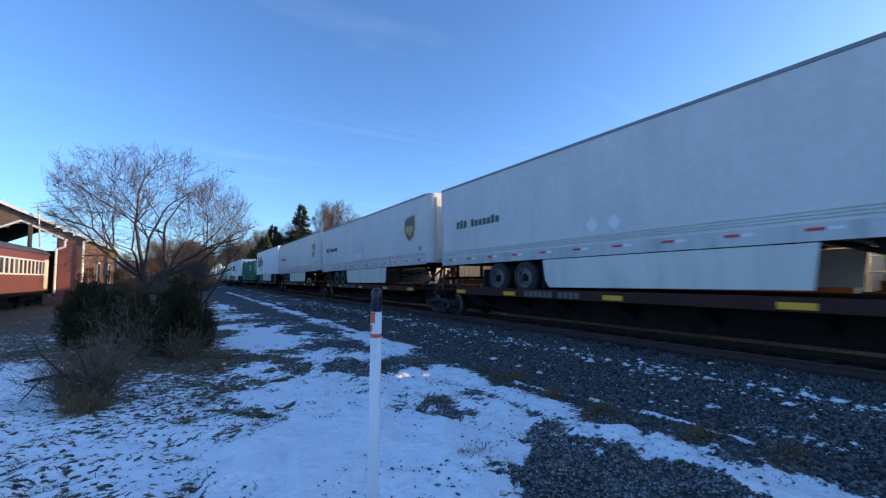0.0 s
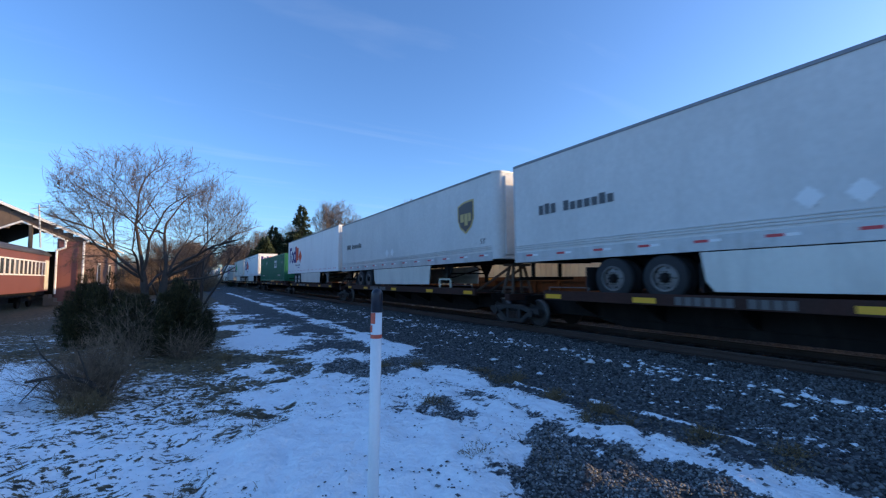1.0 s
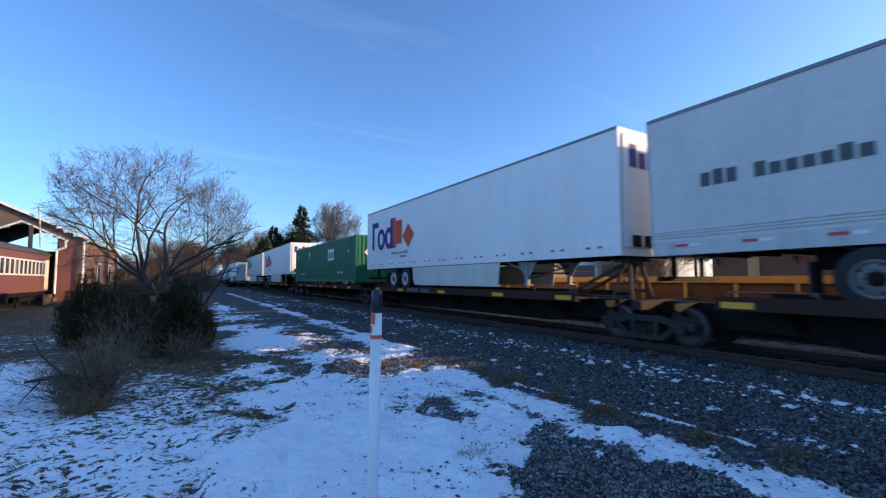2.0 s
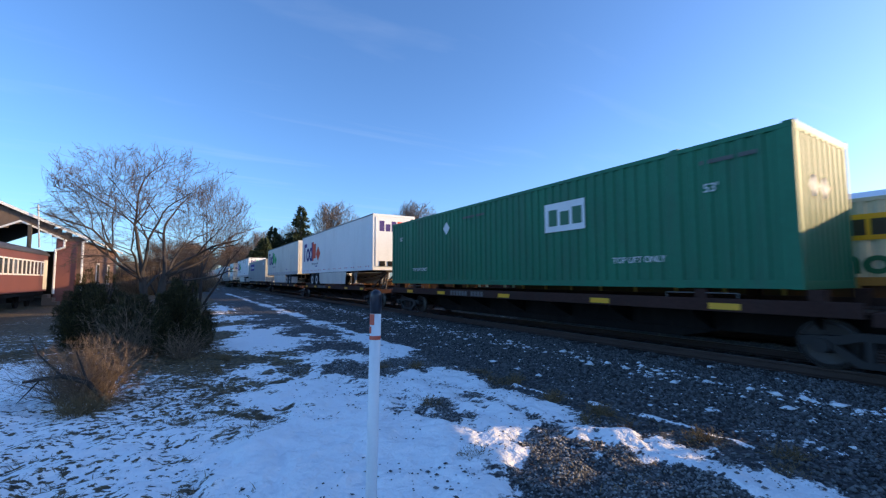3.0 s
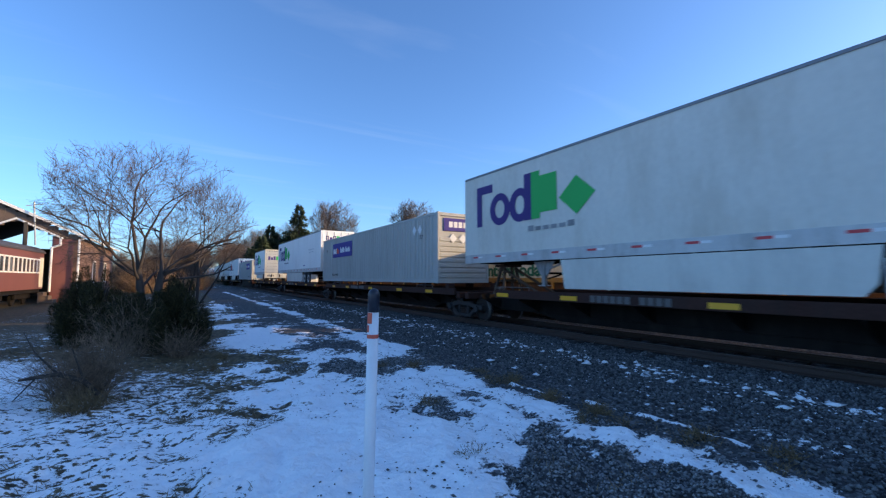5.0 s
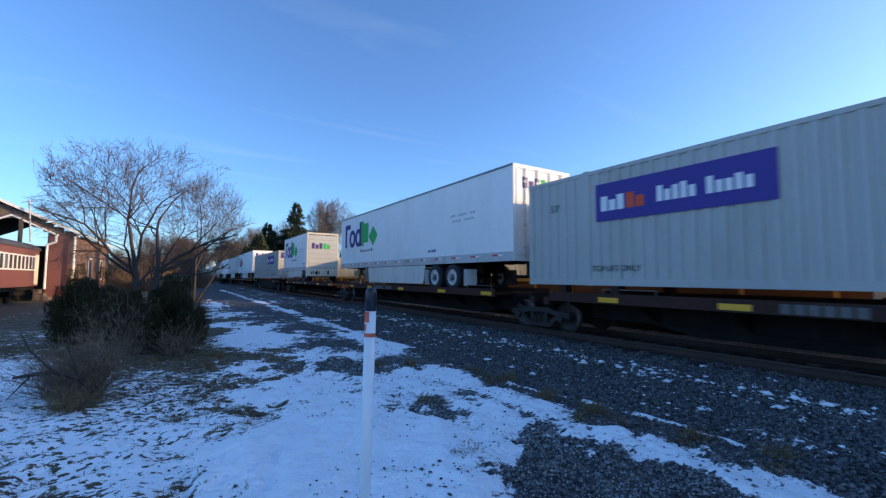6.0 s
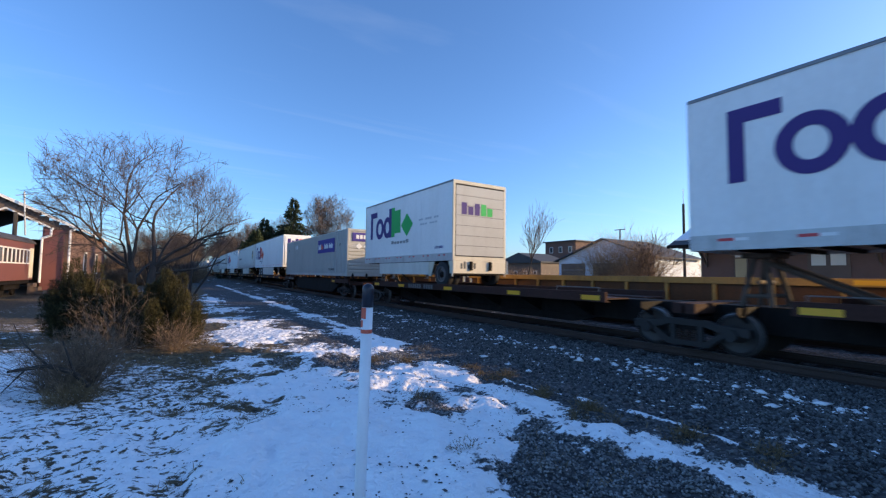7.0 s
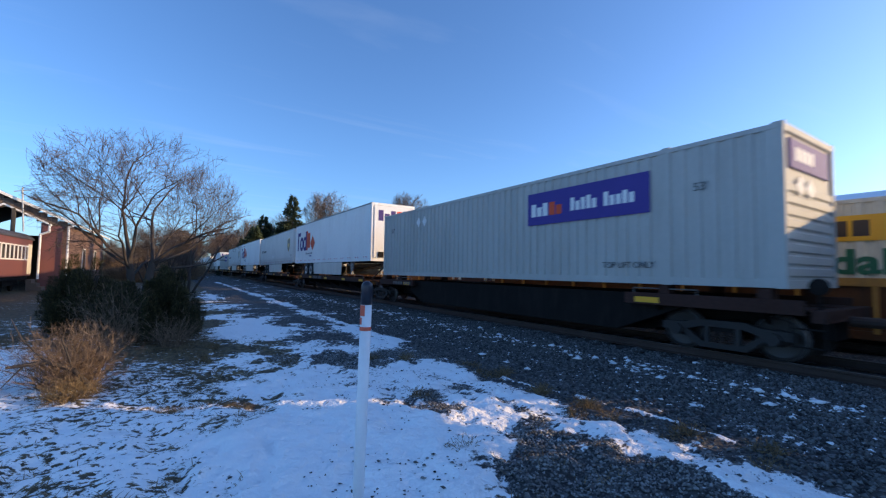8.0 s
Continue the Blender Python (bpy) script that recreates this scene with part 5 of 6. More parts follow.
brush("dead_grass_clump", "clump of matted tan grass in front of the shrub", 25, (-1.05, 7.1, 0), 0.32, 0.3, 240, M["grass"], "grass clump", lean=0.9)


def fallen_branch():
    t = thing("fallen_branch", "dark forked dead branch lying in the shrub", "branch", at=(-1.30, 7.5, 0))
    rows = [((0.45, 0.1, -0.03), (0.22, 0.02, 0.30), 0.035, 0.032), ((0.22, 0.02, 0.30), (-0.05, 0, 0.43), 0.032, 0.030), ((-0.05, 0, 0.43), (-0.42, -0.05, 0.40), 0.030, 0.018),
            ((-0.05, 0, 0.43), (-0.30, 0.05, 0.72), 0.016, 0.009), ((-0.30, 0.05, 0.72), (-0.42, 0.05, 1.0), 0.009, 0.004), ((0.22, 0.02, 0.30), (0.10, -0.1, 0.75), 0.016, 0.008), ((-0.25, -0.02, 0.42), (-0.45, -0.1, 0.15), 0.012, 0.005)]
    v, f = tubes(rows, 7)
    o = new("limb", raw_mesh("limb", v, f, M["bark"]))
    o.parent = t
    tagged(o, kind="stuff")
    return t


fallen_branch()


def build_far_plants():
    """Trees beyond the tracks and down the line."""
    evergreen("spruce_tree", "tall dark spruce standing above the train", 31, 21.5, 9.5, (26.2, 115, 0), M["pine"], 22000, True, 0.8)
    for k, (x, y, h) in enumerate(((14.3, 112, 9.0), (16.8, 113, 12.5), (19.4, 117, 15.8), (22.0, 124, 14.5))):
        evergreen("evergreen_tree", "dark evergreen in a clump beyond the tracks", 40 + k, h, 6.5, (x, y, 0), M["pine"], 14000, True, 0.8, group="evergreens beyond the tracks")
    far = bare_tree("bare_tree", "leafless grey-brown tree beyond the tracks", 51, [((0, 0, -0.2), (0, 0.05, 1), 7.5, 0.34), ((0.3, 0.1, -0.2), (0.3, 0, 1), 7.0, 0.28), ((-0.3, 0, -0.2), (-0.32, 0.05, 1), 7.0, 0.28)],
                    5, (3, 5), (27.8, 90, 0), 0.75, 0.16, 0.02, group="far bare trees", twig="twig_grey", crown=((0, 0, 12.0), (5.6, 5.6, 7.4)))
    spots = [(37.5, 70, 0.88, 40), (42, 78, 0.8, 90), (25, 122, 0.9, 200), (20, 138, 0.9, 10), (16, 150, 0.7, 60), (19, 165, 0.85, 130), (17, 190, 0.9, 20), (20, 215, 0.95, 100),
             (-2, 60, 0.22, 10), (1.2, 70, 0.28, 80), (-4, 80, 0.3, 150), (3.0, 95, 0.4, 220), (-9, 95, 0.35, 40), (4.0, 130, 0.6, 300), (-21.5, 72, 0.62, 75), (-36, 74, 0.62, 120), (-42, 80, 0.7, 30), (-47, 84, 0.6, 210),
             (2.5, 170, 0.8, 70), (3.5, 210, 0.9, 160), (5, 260, 1.0, 250), (20, 260, 1.0, 15), (22, 310, 1.1, 115), (4, 320, 1.1, 195), (18, 380, 1.2, 45), (3, 400, 1.2, 285), (-2, 48, 0.30, 5),
             (0.6, 43, 0.26, 190), (0.0, 54, 0.33, 100)]
    rng = np.random.RandomState(8)
    spots += [(rng.uniform(-7, 3.0), rng.uniform(60, 85), rng.uniform(0.14, 0.26), rng.uniform(0, 360)) for _ in range(26)]
    spots += [(rng.uniform(-4, 6.0), rng.uniform(120, 330), rng.uniform(0.3, 0.6), rng.uniform(0, 360)) for _ in range(22)]
    spots += [(rng.uniform(-70, -14), rng.uniform(75, 130), rng.uniform(0.25, 0.42), rng.uniform(0, 360)) for _ in range(18)]
    for x, y, k, turn in spots:
        c = copy_thing(far, pose(x, y, 0, 0, 0, turn))
        c.scale = (k, k, k)


build_far_plants()


# ---- marker post ----
def marker_post():
    t = thing("marker_post", "white plastic marker post with a dark cap and orange sticker", "marker post")
    bm = nb()
    lathe(bm, [(-0.15, 0.0365), (0.6, 0.0365), (1.495, 0.0365)], "z", (0, 0, 0), 28)
    part("tube", bm, M["post_white"], t, "white plastic tube", True)
    bm = nb()
    pr = [(1.478, 0.0385), (1.595, 0.0385)] + [(1.595 + 0.038 * math.sin(a), max(0.002, 0.0385 * math.cos(a))) for a in (0.3, 0.6, 0.9, 1.2, 1.45, 1.55)]
    lathe(bm, pr, "z", (0, 0, 0), 28)
    part("cap", bm, M["post_black"], t, "dark domed cap", True)
    for z0, z1, a0, a1 in ((1.405, 1.475, 150, 235), (1.310, 1.335, 120, 345), (1.350, 1.395, 150, 205)):
        bm = nb()
        n = 12
        vs = []
        for i in range(n + 1):
            a = radians(a0 + (a1 - a0) * i / n)
            vs.append([bm.verts.new((r * math.cos(a), r * math.sin(a), z)) for r, z in ((0.0370, z0), (0.0370, z1), (0.0378, z0), (0.0378, z1))])
        for p, q in zip(vs, vs[1:]):
            bm.faces.new((p[2], q[2], q[3], p[3]))
            bm.faces.new((p[1], p[3], q[3], q[1]))
            bm.faces.new((p[0], q[0], q[2], p[2]))
        part("sticker", bm, M["sticker"], t, "faded orange-red warning sticker")
    return t


POST = marker_post()
POST.matrix_basis = pose(1.054, 2.594, 0.0, 0.3, 0.9, 0)


# ---- the shed and the old coach ----
def build_shed():
    t = thing("railway_shed", "brown gabled train shed with white eaves boards and downspouts", "building")
    yf, yb = 40.0, 58.0
    xr, xl = -6.5, -17.0                       # side walls
    ax, az, ex, ez = -11.6, 7.35, -6.1, 4.66   # ridge and eave of the front gable
    k = (az - ez) / (ex - ax)
    bm = nb()
    box(bm, xr - 0.25, xr, yf, yb, 0, 4.75)
    part("side_wall", bm, M["brick"], t, "red-brown brick wall")
    bm = nb()
    box(bm, xl, xl + 0.25, yf, yb, 0, 4.75)
    part("side_wall", bm, M["brick"], t, "red-brown brick wall")
    bm = nb()
    box(bm, -7.95, xr - 0.252, yf, yf + 0.25, 0, 4.72)
    part("front_wall", bm, M["coach_red"], t, "dull red boarded front")
    bm = nb()
    box(bm, xl, xr, yb - 0.25, yb - 0.004, 0, 4.7)
    part("back_wall", bm, M["brown_wood"], t)
    # boarded gable with an open lower gable in it
    ix, iz, jx, jz = -9.85, 5.78, -7.55, 4.60
    for n in range(18):
        x0 = -16.6 + n * 0.56
        x1 = x0 + 0.55
        xm = (x0 + x1) / 2
        top = az - k * abs(xm - ax) - 0.1
        low = max(4.55, iz - (iz - jz) / (jx - ix) * abs(xm - ix))
        if top - low > 0.15:
            bm = nb()
            box(bm, x0, x1, yf - 0.05, yf, low, top)
            part("board", bm, M["brown_wood"], t)
    bm = nb()
    slab(bm, [(ex, ez), (ex, ez + 0.10), (ax, az + 0.10), (2 * ax - ex, ez + 0.10), (2 * ax - ex, ez), (ax, az)], "y", yf - 0.3, yb + 0.5)
    part("roof", bm, M["slate"], t, "dark shingle roof")
    bm = nb()
    slab(bm, [(ex + 0.03, ez - 0.06), (ex + 0.03, ez + 0.15), (ax, az + 0.15), (ax, az - 0.06)], "y", yf - 0.36, yf - 0.3)
    part("rake_board", bm, M["wood_white"], t, "white gable board")
    bm = nb()
    slab(bm, [(jx, jz), (jx, jz + 0.13), (ix, iz + 0.13), (2 * ix - jx, jz + 0.13), (2 * ix - jx, jz), (ix, iz)], "y", yf - 0.16, yf - 0.055)
    part("opening_board", bm, M["wood_white"], t, "white gable board")
    bm = nb()
    box(bm, ex - 0.02, ex + 0.09, yf - 0.36, yb + 0.5, ez - 0.02, ez + 0.12)
    part("gutter", bm, M["wood_white"], t, "white gutter")
    bm = nb()
    box(bm, -9.45, -9.25, yf - 0.2, yf, 3.2, 5.6)
    part("gable_post", bm, M["pole"], t)
    for x, top, foot, jog in ((-7.45, 4.58, 0.75, -0.45), (-6.42, 4.55, 0.9, 0.0)):
        bm = nb()
        rod(bm, (x + (0.25 if jog == 0 else 0.1), yf - 0.35, top), (x, yf - 0.3, top - 0.06), 0.075, 8)
        rod(bm, (x, yf - 0.3, top), (x, yf - 0.3, top - 0.55), 0.075, 8)
        rod(bm, (x, yf - 0.3, top - 0.5), (x + jog, yf - 0.3, top - 0.72), 0.075, 8)
        rod(bm, (x + jog, yf - 0.3, top - 0.66), (x + jog, yf - 0.3, foot), 0.075, 8)
        part("downspout", bm, M["wood_white"], t, "white downspout")
    bm = nb()
    rod(bm, (-8.7, yf - 0.6, 4.0), (-8.9, yf - 0.6, 7.0), 0.05, 8)
    rod(bm, (-9.3, yf - 0.6, 6.7), (-8.4, yf - 0.6, 6.9), 0.03, 6)
    part("vent_pipe", bm, M["alu"], t)
    for y in (46.0, 52.0):
        bm = nb()
        box(bm, xr + 0.001, xr + 0.05, y, y + 1.3, 1.3, 3.2)
        w = part("window", bm, M["wood_white"], t)
        bm = nb()
        for q in range(2):
            box(bm, xr + 0.051, xr + 0.056, y + 0.1 + q * 0.58, y + 0.62 + q * 0.58, 1.42, 3.08)
        part("pane", bm, M["glass"], w)
    return t


def build_coach():
    t = thing("railway_coach", "old red railway coach with tall windows and dark roof", "railway coach")
    x, y0, y1 = -8.2, 22.0, 39.4
    bm = nb()
    box(bm, x - 2.7, x, y0, y1, 0.98, 3.45, 0.03)
    part("body", bm, M["coach_red"], t)
    bm = nb()
    pts = [(x + 0.06, 3.4)] + [(x - 1.35 + 1.41 * math.cos(a), 3.42 + 0.55 * math.sin(a)) for a in np.linspace(0.15, math.pi - 0.15, 9)] + [(x - 2.76, 3.4)]
    slab(bm, pts, "y", y0 - 0.3, y1 + 0.2)
    part("roof", bm, M["coach_roof"], t, "dark rounded roof")
    for n in range(21):
        y = y0 + 0.6 + n * 0.76
        bm = nb()
        box(bm, x - 0.02, x + 0.03, y, y + 0.60, 2.02, 2.98)
        w = part("window", bm, M["wood_white"], t, "cream window frame")
        bm = nb()
        box(bm, x + 0.031, x + 0.036, y + 0.07, y + 0.53, 2.10, 2.90)
        part("pane", bm, M["glass"], w)
    bm = nb()
    box(bm, x + 0.004, x + 0.02, y1 - 1.0, y1 - 0.1, 1.1, 3.1)
    part("end_door", bm, M["cream"], t, "pale end door")
    bm = nb()
    box(bm, x - 2.4, x - 0.1, y0 + 0.3, y1 - 0.3, 0.75, 0.99)
    box(bm, x - 2.1, x - 0.3, y0 + 5, y0 + 11, 0.42, 0.76)
    part("underframe", bm, M["steel_dark"], t)
    for y in (y0 + 2.6, y1 - 2.6):
        for dy in (-1.1, 1.1):
            bm = nb()
            for xx in (x - 0.60, x - 2.1):
                lathe(bm, [(-0.06, 0.42), (0.06, 0.42)], "x", (xx, y + dy, 0.42), 20)
            rod(bm, (x - 2.1, y + dy, 0.42), (x - 0.6, y + dy, 0.42), 0.07, 8)
            part("wheelset", bm, M["steel_dark"], t)
        bm = nb()
        box(bm, x - 0.5, x - 0.35, y - 1.5, y + 1.5, 0.40, 0.74, 0.03)
        part("truck_frame", bm, M["steel_dark"], t)
    bm = nb()
    for n in range(3):
        box(bm, x + 0.02 + n * 0.26, x + 0.28 + n * 0.26, y1 - 1.1, y1 - 0.1, 0, 0.75 - n * 0.25)
    part("steps", bm, M["brown_wood"], t)
    return t


build_shed()
build_coach()


# ---- station beyond the tracks ----
def build_station():
    t = thing("station_building", "brick station with a snowy dark roof and red-topped dormers", "building")
    x, y0, y1 = 25.2, -14.0, 12.0
    bm = nb()
    box(bm, x, x + 9, y0, y1, 0, 3.55)
    part("wall", bm, M["brick"], t, "weathered brick wall")
    bm = nb()
    slab(bm, [(x - 1.3, 3.50), (x + 4.5, 6.10), (x + 10.3, 3.50), (x + 10.3, 3.40), (x - 1.3, 3.40)], "y", y0 - 1, y1 + 1.2)
    part("roof", bm, M["slate"], t, "dark shingle roof")
    for a, b, lo, hi in ((11.2, 13.1, 0.12, 0.62), (10.6, 12.9, 0.3, 0.86), (-14, 8.8, 0.62, 0.99), (7.0, 8.8, 0.36, 0.62), (-14, 2.6, 0.40, 0.62), (2.6, 6.9, 0.58, 0.62)):
        bm = nb()
        def at(u, lift):
            return (x - 1.3 + 5.8 * u, 3.50 + 2.6 * u + lift)
        slab(bm, [at(lo, 0.01), at(hi, 0.01), at(hi, 0.06), at(lo, 0.07)], "y", a, b)
        part("roof_snow", bm, M["snow_roof"], t, "patch of snow on the roof")
    bm = nb()
    box(bm, x - 1.36, x - 1.28, y0 - 1, y1 + 1.2, 3.34, 3.52)
    part("gutter", bm, M["steel_dark"], t)

    def dormer(y, w, h, front, roof_label):
        bm = nb()
        box(bm, front, x + 4, y, y + w, 3.9, 3.9 + h)
        d = part("dormer", bm, M["siding"], t, "pale dormer wall")
        bm = nb()
        slab(bm, [(y - 0.35, 3.9 + h), (y + w / 2, 3.9 + h + 0.55), (y + w + 0.35, 3.9 + h), (y + w + 0.35, 3.82 + h), (y - 0.35, 3.82 + h)], "x", front - 0.4, x + 4)
        part("dormer_roof", bm, M["maroon"], d, roof_label)
        bm = nb()
        box(bm, front - 0.03, front - 0.005, y + 0.3, y + w - 0.3, 4.1, 3.75 + h)
        part("pane", bm, M["glass"], d)
    dormer(9.0, 1.9, 1.30, x + 0.9, "red dormer roof")
    dormer(3.0, 3.7, 0.85, x + 1.4, "red dormer roof")
    # a door with a transom, and pairs of small windows with opaque pale panes under a white lintel
    bm = nb()
    box(bm, x - 0.05, x + 0.02, 9.66, 10.34, 0.9, 3.26)
    door = part("door", bm, M["brown_wood"], t, "brown door under a bright transom")
    for za, zb, m in ((2.80, 3.20, "blind"), (1.75, 2.72, "pane_tan")):
        bm = nb()
        box(bm, x - 0.056, x - 0.051, 9.74, 10.26, za, zb)
        part("pane", bm, M[m], door, "opaque coloured pane")
    for y in (5.75, 1.7, -2.4):
        bm = nb()
        box(bm, x - 0.04, x + 0.02, y, y + 1.5, 1.0, 3.10)
        wd = part("window", bm, M["brown_wood"], t, "dark window surround")
        bm = nb()
        box(bm, x - 0.07, x + 0.02, y + 0.05, y + 1.43, 3.14, 3.24)
        part("lintel", bm, M["wood_white"], wd, "white lintel")
        for a in (0.14, 0.83):
            bm = nb()
            box(bm, x - 0.056, x - 0.041, y + a, y + a + 0.52, 2.33, 2.87)
            part("pane", bm, M["blind"], wd, "opaque pale pane")
    for y in (11.7, 8.2, 4.8, 0.9):
        bm = nb()
        rod(bm, (x, y, 2.4), (x - 1.1, y, 3.38), 0.06, 6)
        box(bm, x - 1.1, x, y - 0.05, y + 0.05, 3.28, 3.38)
        box(bm, x - 0.1, x, y - 0.05, y + 0.05, 2.3, 3.3)
        part("eaves_bracket", bm, M["brown_wood"], t)
    bm = nb()
    rod(bm, (x + 4, 11.5, 5.7), (x + 4, 11.5, 6.75), 0.03, 6)
    rod(bm, (x + 4, 11.1, 6.60), (x + 4, 11.95, 6.72), 0.025, 6)
    for k in range(4):
        rod(bm, (x + 3.75, 11.15 + k * 0.24, 6.61 + k * 0.034), (x + 4.25, 11.15 + k * 0.24, 6.61 + k * 0.034), 0.015, 5)
    part("aerial", bm, M["steel_dark"], t)
    return t


def build_house():
    t = thing("garage_house", "pale gabled garage with two brown doors", "building")
    # gable wall looks towards the tracks
    x, ya, yb = 40.0, 23.4, 35.6
    ym = 29.2
    bm = nb()
    slab(bm, [(ya, 0), (yb, 0), (yb, 3.55), (ym, 5.80), (ya, 3.75)], "x", x, x + 9)
    part("wall", bm, M["siding"], t, "pale blue-grey siding")
    bm = nb()
    slab(bm, [(yb + 0.5, 3.49), (ym, 5.93), (ya - 0.5, 3.69), (ya - 0.5, 3.57), (ym, 5.81), (yb + 0.5, 3.37)], "x", x - 0.5, x + 9)
    part("roof", bm, M["slate"], t)
    for a, b in ((26.8, 30.6), (31.7, 35.2)):
        bm = nb()
        for k in range(4):
            box(bm, x - 0.05, x + 0.01, a, b, 0.1 + k * 0.77, 0.85 + k * 0.77, 0.01)
        part("garage_door", bm, M["brown_wood"], t, "brown panelled garage door")
    return t


def far_house(x, y, w, d, h, material, label, flat=False):
    t = thing("town_house", label, "building", "far houses")
    bm = nb()
    box(bm, x, x + d, y, y + w, 0, h)
    part("wall", bm, M[material], t)
    bm = nb()
    slab(bm, [(y - 0.4, h), (y + w + 0.4, h), (y + w + 0.4, h + 0.25), (y + w / 2, h + (0.26 if flat else w * 0.18)), (y - 0.4, h + 0.25)], "x", x - 0.4, x + d + 0.4)
    part("roof", bm, M["slate"], t)
    for k in range(max(2, int(w / 3))):
        for z in np.arange(1.2, h - 1.2, 2.9):
            bm = nb()
            box(bm, x - 0.05, x + 0.02, y + 1 + k * 2.8, y + 2 + k * 2.8, z, z + 1.4)
            wd = part("window", bm, M["wood_white"], t)
            bm = nb()
            box(bm, x - 0.056, x - 0.051, y + 1.1 + k * 2.8, y + 1.9 + k * 2.8, z + 0.1, z + 1.3)
            part("pane", bm, M["glass"], wd)
    return t


def grass_tufts():
    """Tan tufts along the snow ridge."""
    first = brush("grass_tuft", "tuft of dry tan grass at the snow's edge", 91, (4.55, 3.5, 0), 0.16, 0.17, 60, M["grass"], "grass tuft", "dry grass tufts", 0.9)
    for x, y, turn in ((4.75, 2.4, 40), (4.5, 4.3, 100), (4.9, 1.75, 200), (4.75, 5.4, 300), (2.9, 5.0, 20), (3.3, 7.6, 70), (3.9, 7.3, 160), (0.5, 8.9, 250), (0.8, 10.2, 10), (2.4, 3.3, 130)):
        copy_thing(first, pose(x, y, 0, 0, 0, turn))
    rng = np.random.RandomState(92)
    for _ in range(13):
        y = rng.uniform(1.6, 7.0)
        copy_thing(first, pose(4.52 + 0.03 * (y - 3) + rng.normal(0, 0.09), y, -0.07, 0, 0, rng.uniform(0, 360)))


grass_tufts()
build_station()
build_house()
far_house(75, 62, 9, 8, 9.5, "brick", "far brick house with a flat cornice", True)
far_house(60, 58, 12, 8, 4.2, "brown_wood", "far low brown building")


def radio_mast(x, y, h, top):
    t = thing("radio_mast", "slim dark mast with a thin white aerial beside the station", "mast")
    bm = nb()
    rod(bm, (0, 0, -0.2), (0, 0, h), 0.13, 10, 0.11)
    part("shaft", bm, M["pole"], t)
    bm = nb()
    rod(bm, (0, 0, h), (0, 0, top), 0.03, 8)
    part("aerial", bm, M["mark_white"], t, "thin white aerial")
    t.location = (x, y, 0)
    return t


def utility_pole(x, y, h):
    t = thing("utility_pole", "dark wooden utility pole with a crossarm", "pole")
    bm = nb()
    rod(bm, (0, 0, -0.2), (0, 0, h), 0.14, 10, 0.10)
    part("shaft", bm, M["pole"], t)
    bm = nb()
    box(bm, -0.05, 0.05, -0.95, 0.95, h - 0.14, h - 0.02)
    part("crossarm", bm, M["pole"], t)
    t.location = (x, y, 0)
    return t


radio_mast(40.0, 20.5, 8.6, 10.0)
utility_pole(60.0, 40.75, 9.3)
for x, y, r, h, seed in ((-3.2, 60, 4.5, 3.0, 62), (1.0, 72, 4.0, 3.2, 63), (-9.0, 78, 6.0, 4.0, 64), (3.0, 110, 5.0, 4.0, 65), (44.0, 17.0, 5.0, 3.2, 66), (50.0, 30.0, 6.0, 3.2, 67), (45.0, 48.0, 6.0, 3.0, 68)):
    brush("hedge_row", "dense leafless brown brush in the distance", seed, (x, y, 0), r, h, 480, M["dry"], "hedge", "distant brush", 0.5, 6.0)
brush("bare_hedge", "tall tangled leafless hedge beyond the tracks", 61, (37.0, 24.6, 0), 3.1, 6.0, 1100, M["dry"], "hedge", lean=0.4, thick=3.2)
bare_tree("bare_tree", "slender leafless tree beyond the tracks", 71, [((0, 0, -0.1), (0, 0, 1), 4.2, 0.13)], 4, (3, 4), (40.0, 41.2, 0), 0.55, 0.35, 0.014)
bare_tree("bare_tree", "spreading leafless tree behind the hedge", 72, [((0, 0, -0.1), (0, 0, 1), 2.3, 0.16), ((0.2, 0.3, -0.1), (0, 0.4, 1), 2.0, 0.14)], 4, (3, 4), (38.0, 22.5, 0), 0.95, 0.2, 0.014)


# ---- loose stones, snow clumps and grass ----
def scatter_rocks(name, label, material, x, y, size, seed, flat=0.75):
    """Angular stones at the given spots, joined: each a dented eight-sided lump."""
    rng = np.random.RandomState(seed)
    base = np.array([(1, 0, 0), (0, 1, 0), (-1, 0, 0), (0, -1, 0), (0, 0, 1), (0, 0, -1)], float)
    faces = np.array([(0, 1, 4), (1, 2, 4), (2, 3, 4), (3, 0, 4), (1, 0, 5), (2, 1, 5), (3, 2, 5), (0, 3, 5)])
    n = len(x)
    v = base[None] * rng.uniform(0.6, 1.15, (n, 6, 1)) + rng.normal(0, 0.18, (n, 6, 3))
    v *= np.array([1, 1, flat])
    a = rng.uniform(0, 2 * np.pi, n)
    c, s = np.cos(a)[:, None], np.sin(a)[:, None]
    v = np.stack([v[..., 0] * c - v[..., 1] * s, v[..., 0] * s + v[..., 1] * c, v[..., 2]], -1) * size[:, None, None]
    v += np.stack([x, y, ground_height(x, y) + size * 0.25], -1)[:, None, :]
    f = (np.arange(n)[:, None, None] * 6 + faces[None]).reshape(-1, 3)
    ob = new(name, raw_mesh(name, v.reshape(-1, 3), f, material))
    return tagged(ob, label, name.replace("_", " "), kind="stuff")


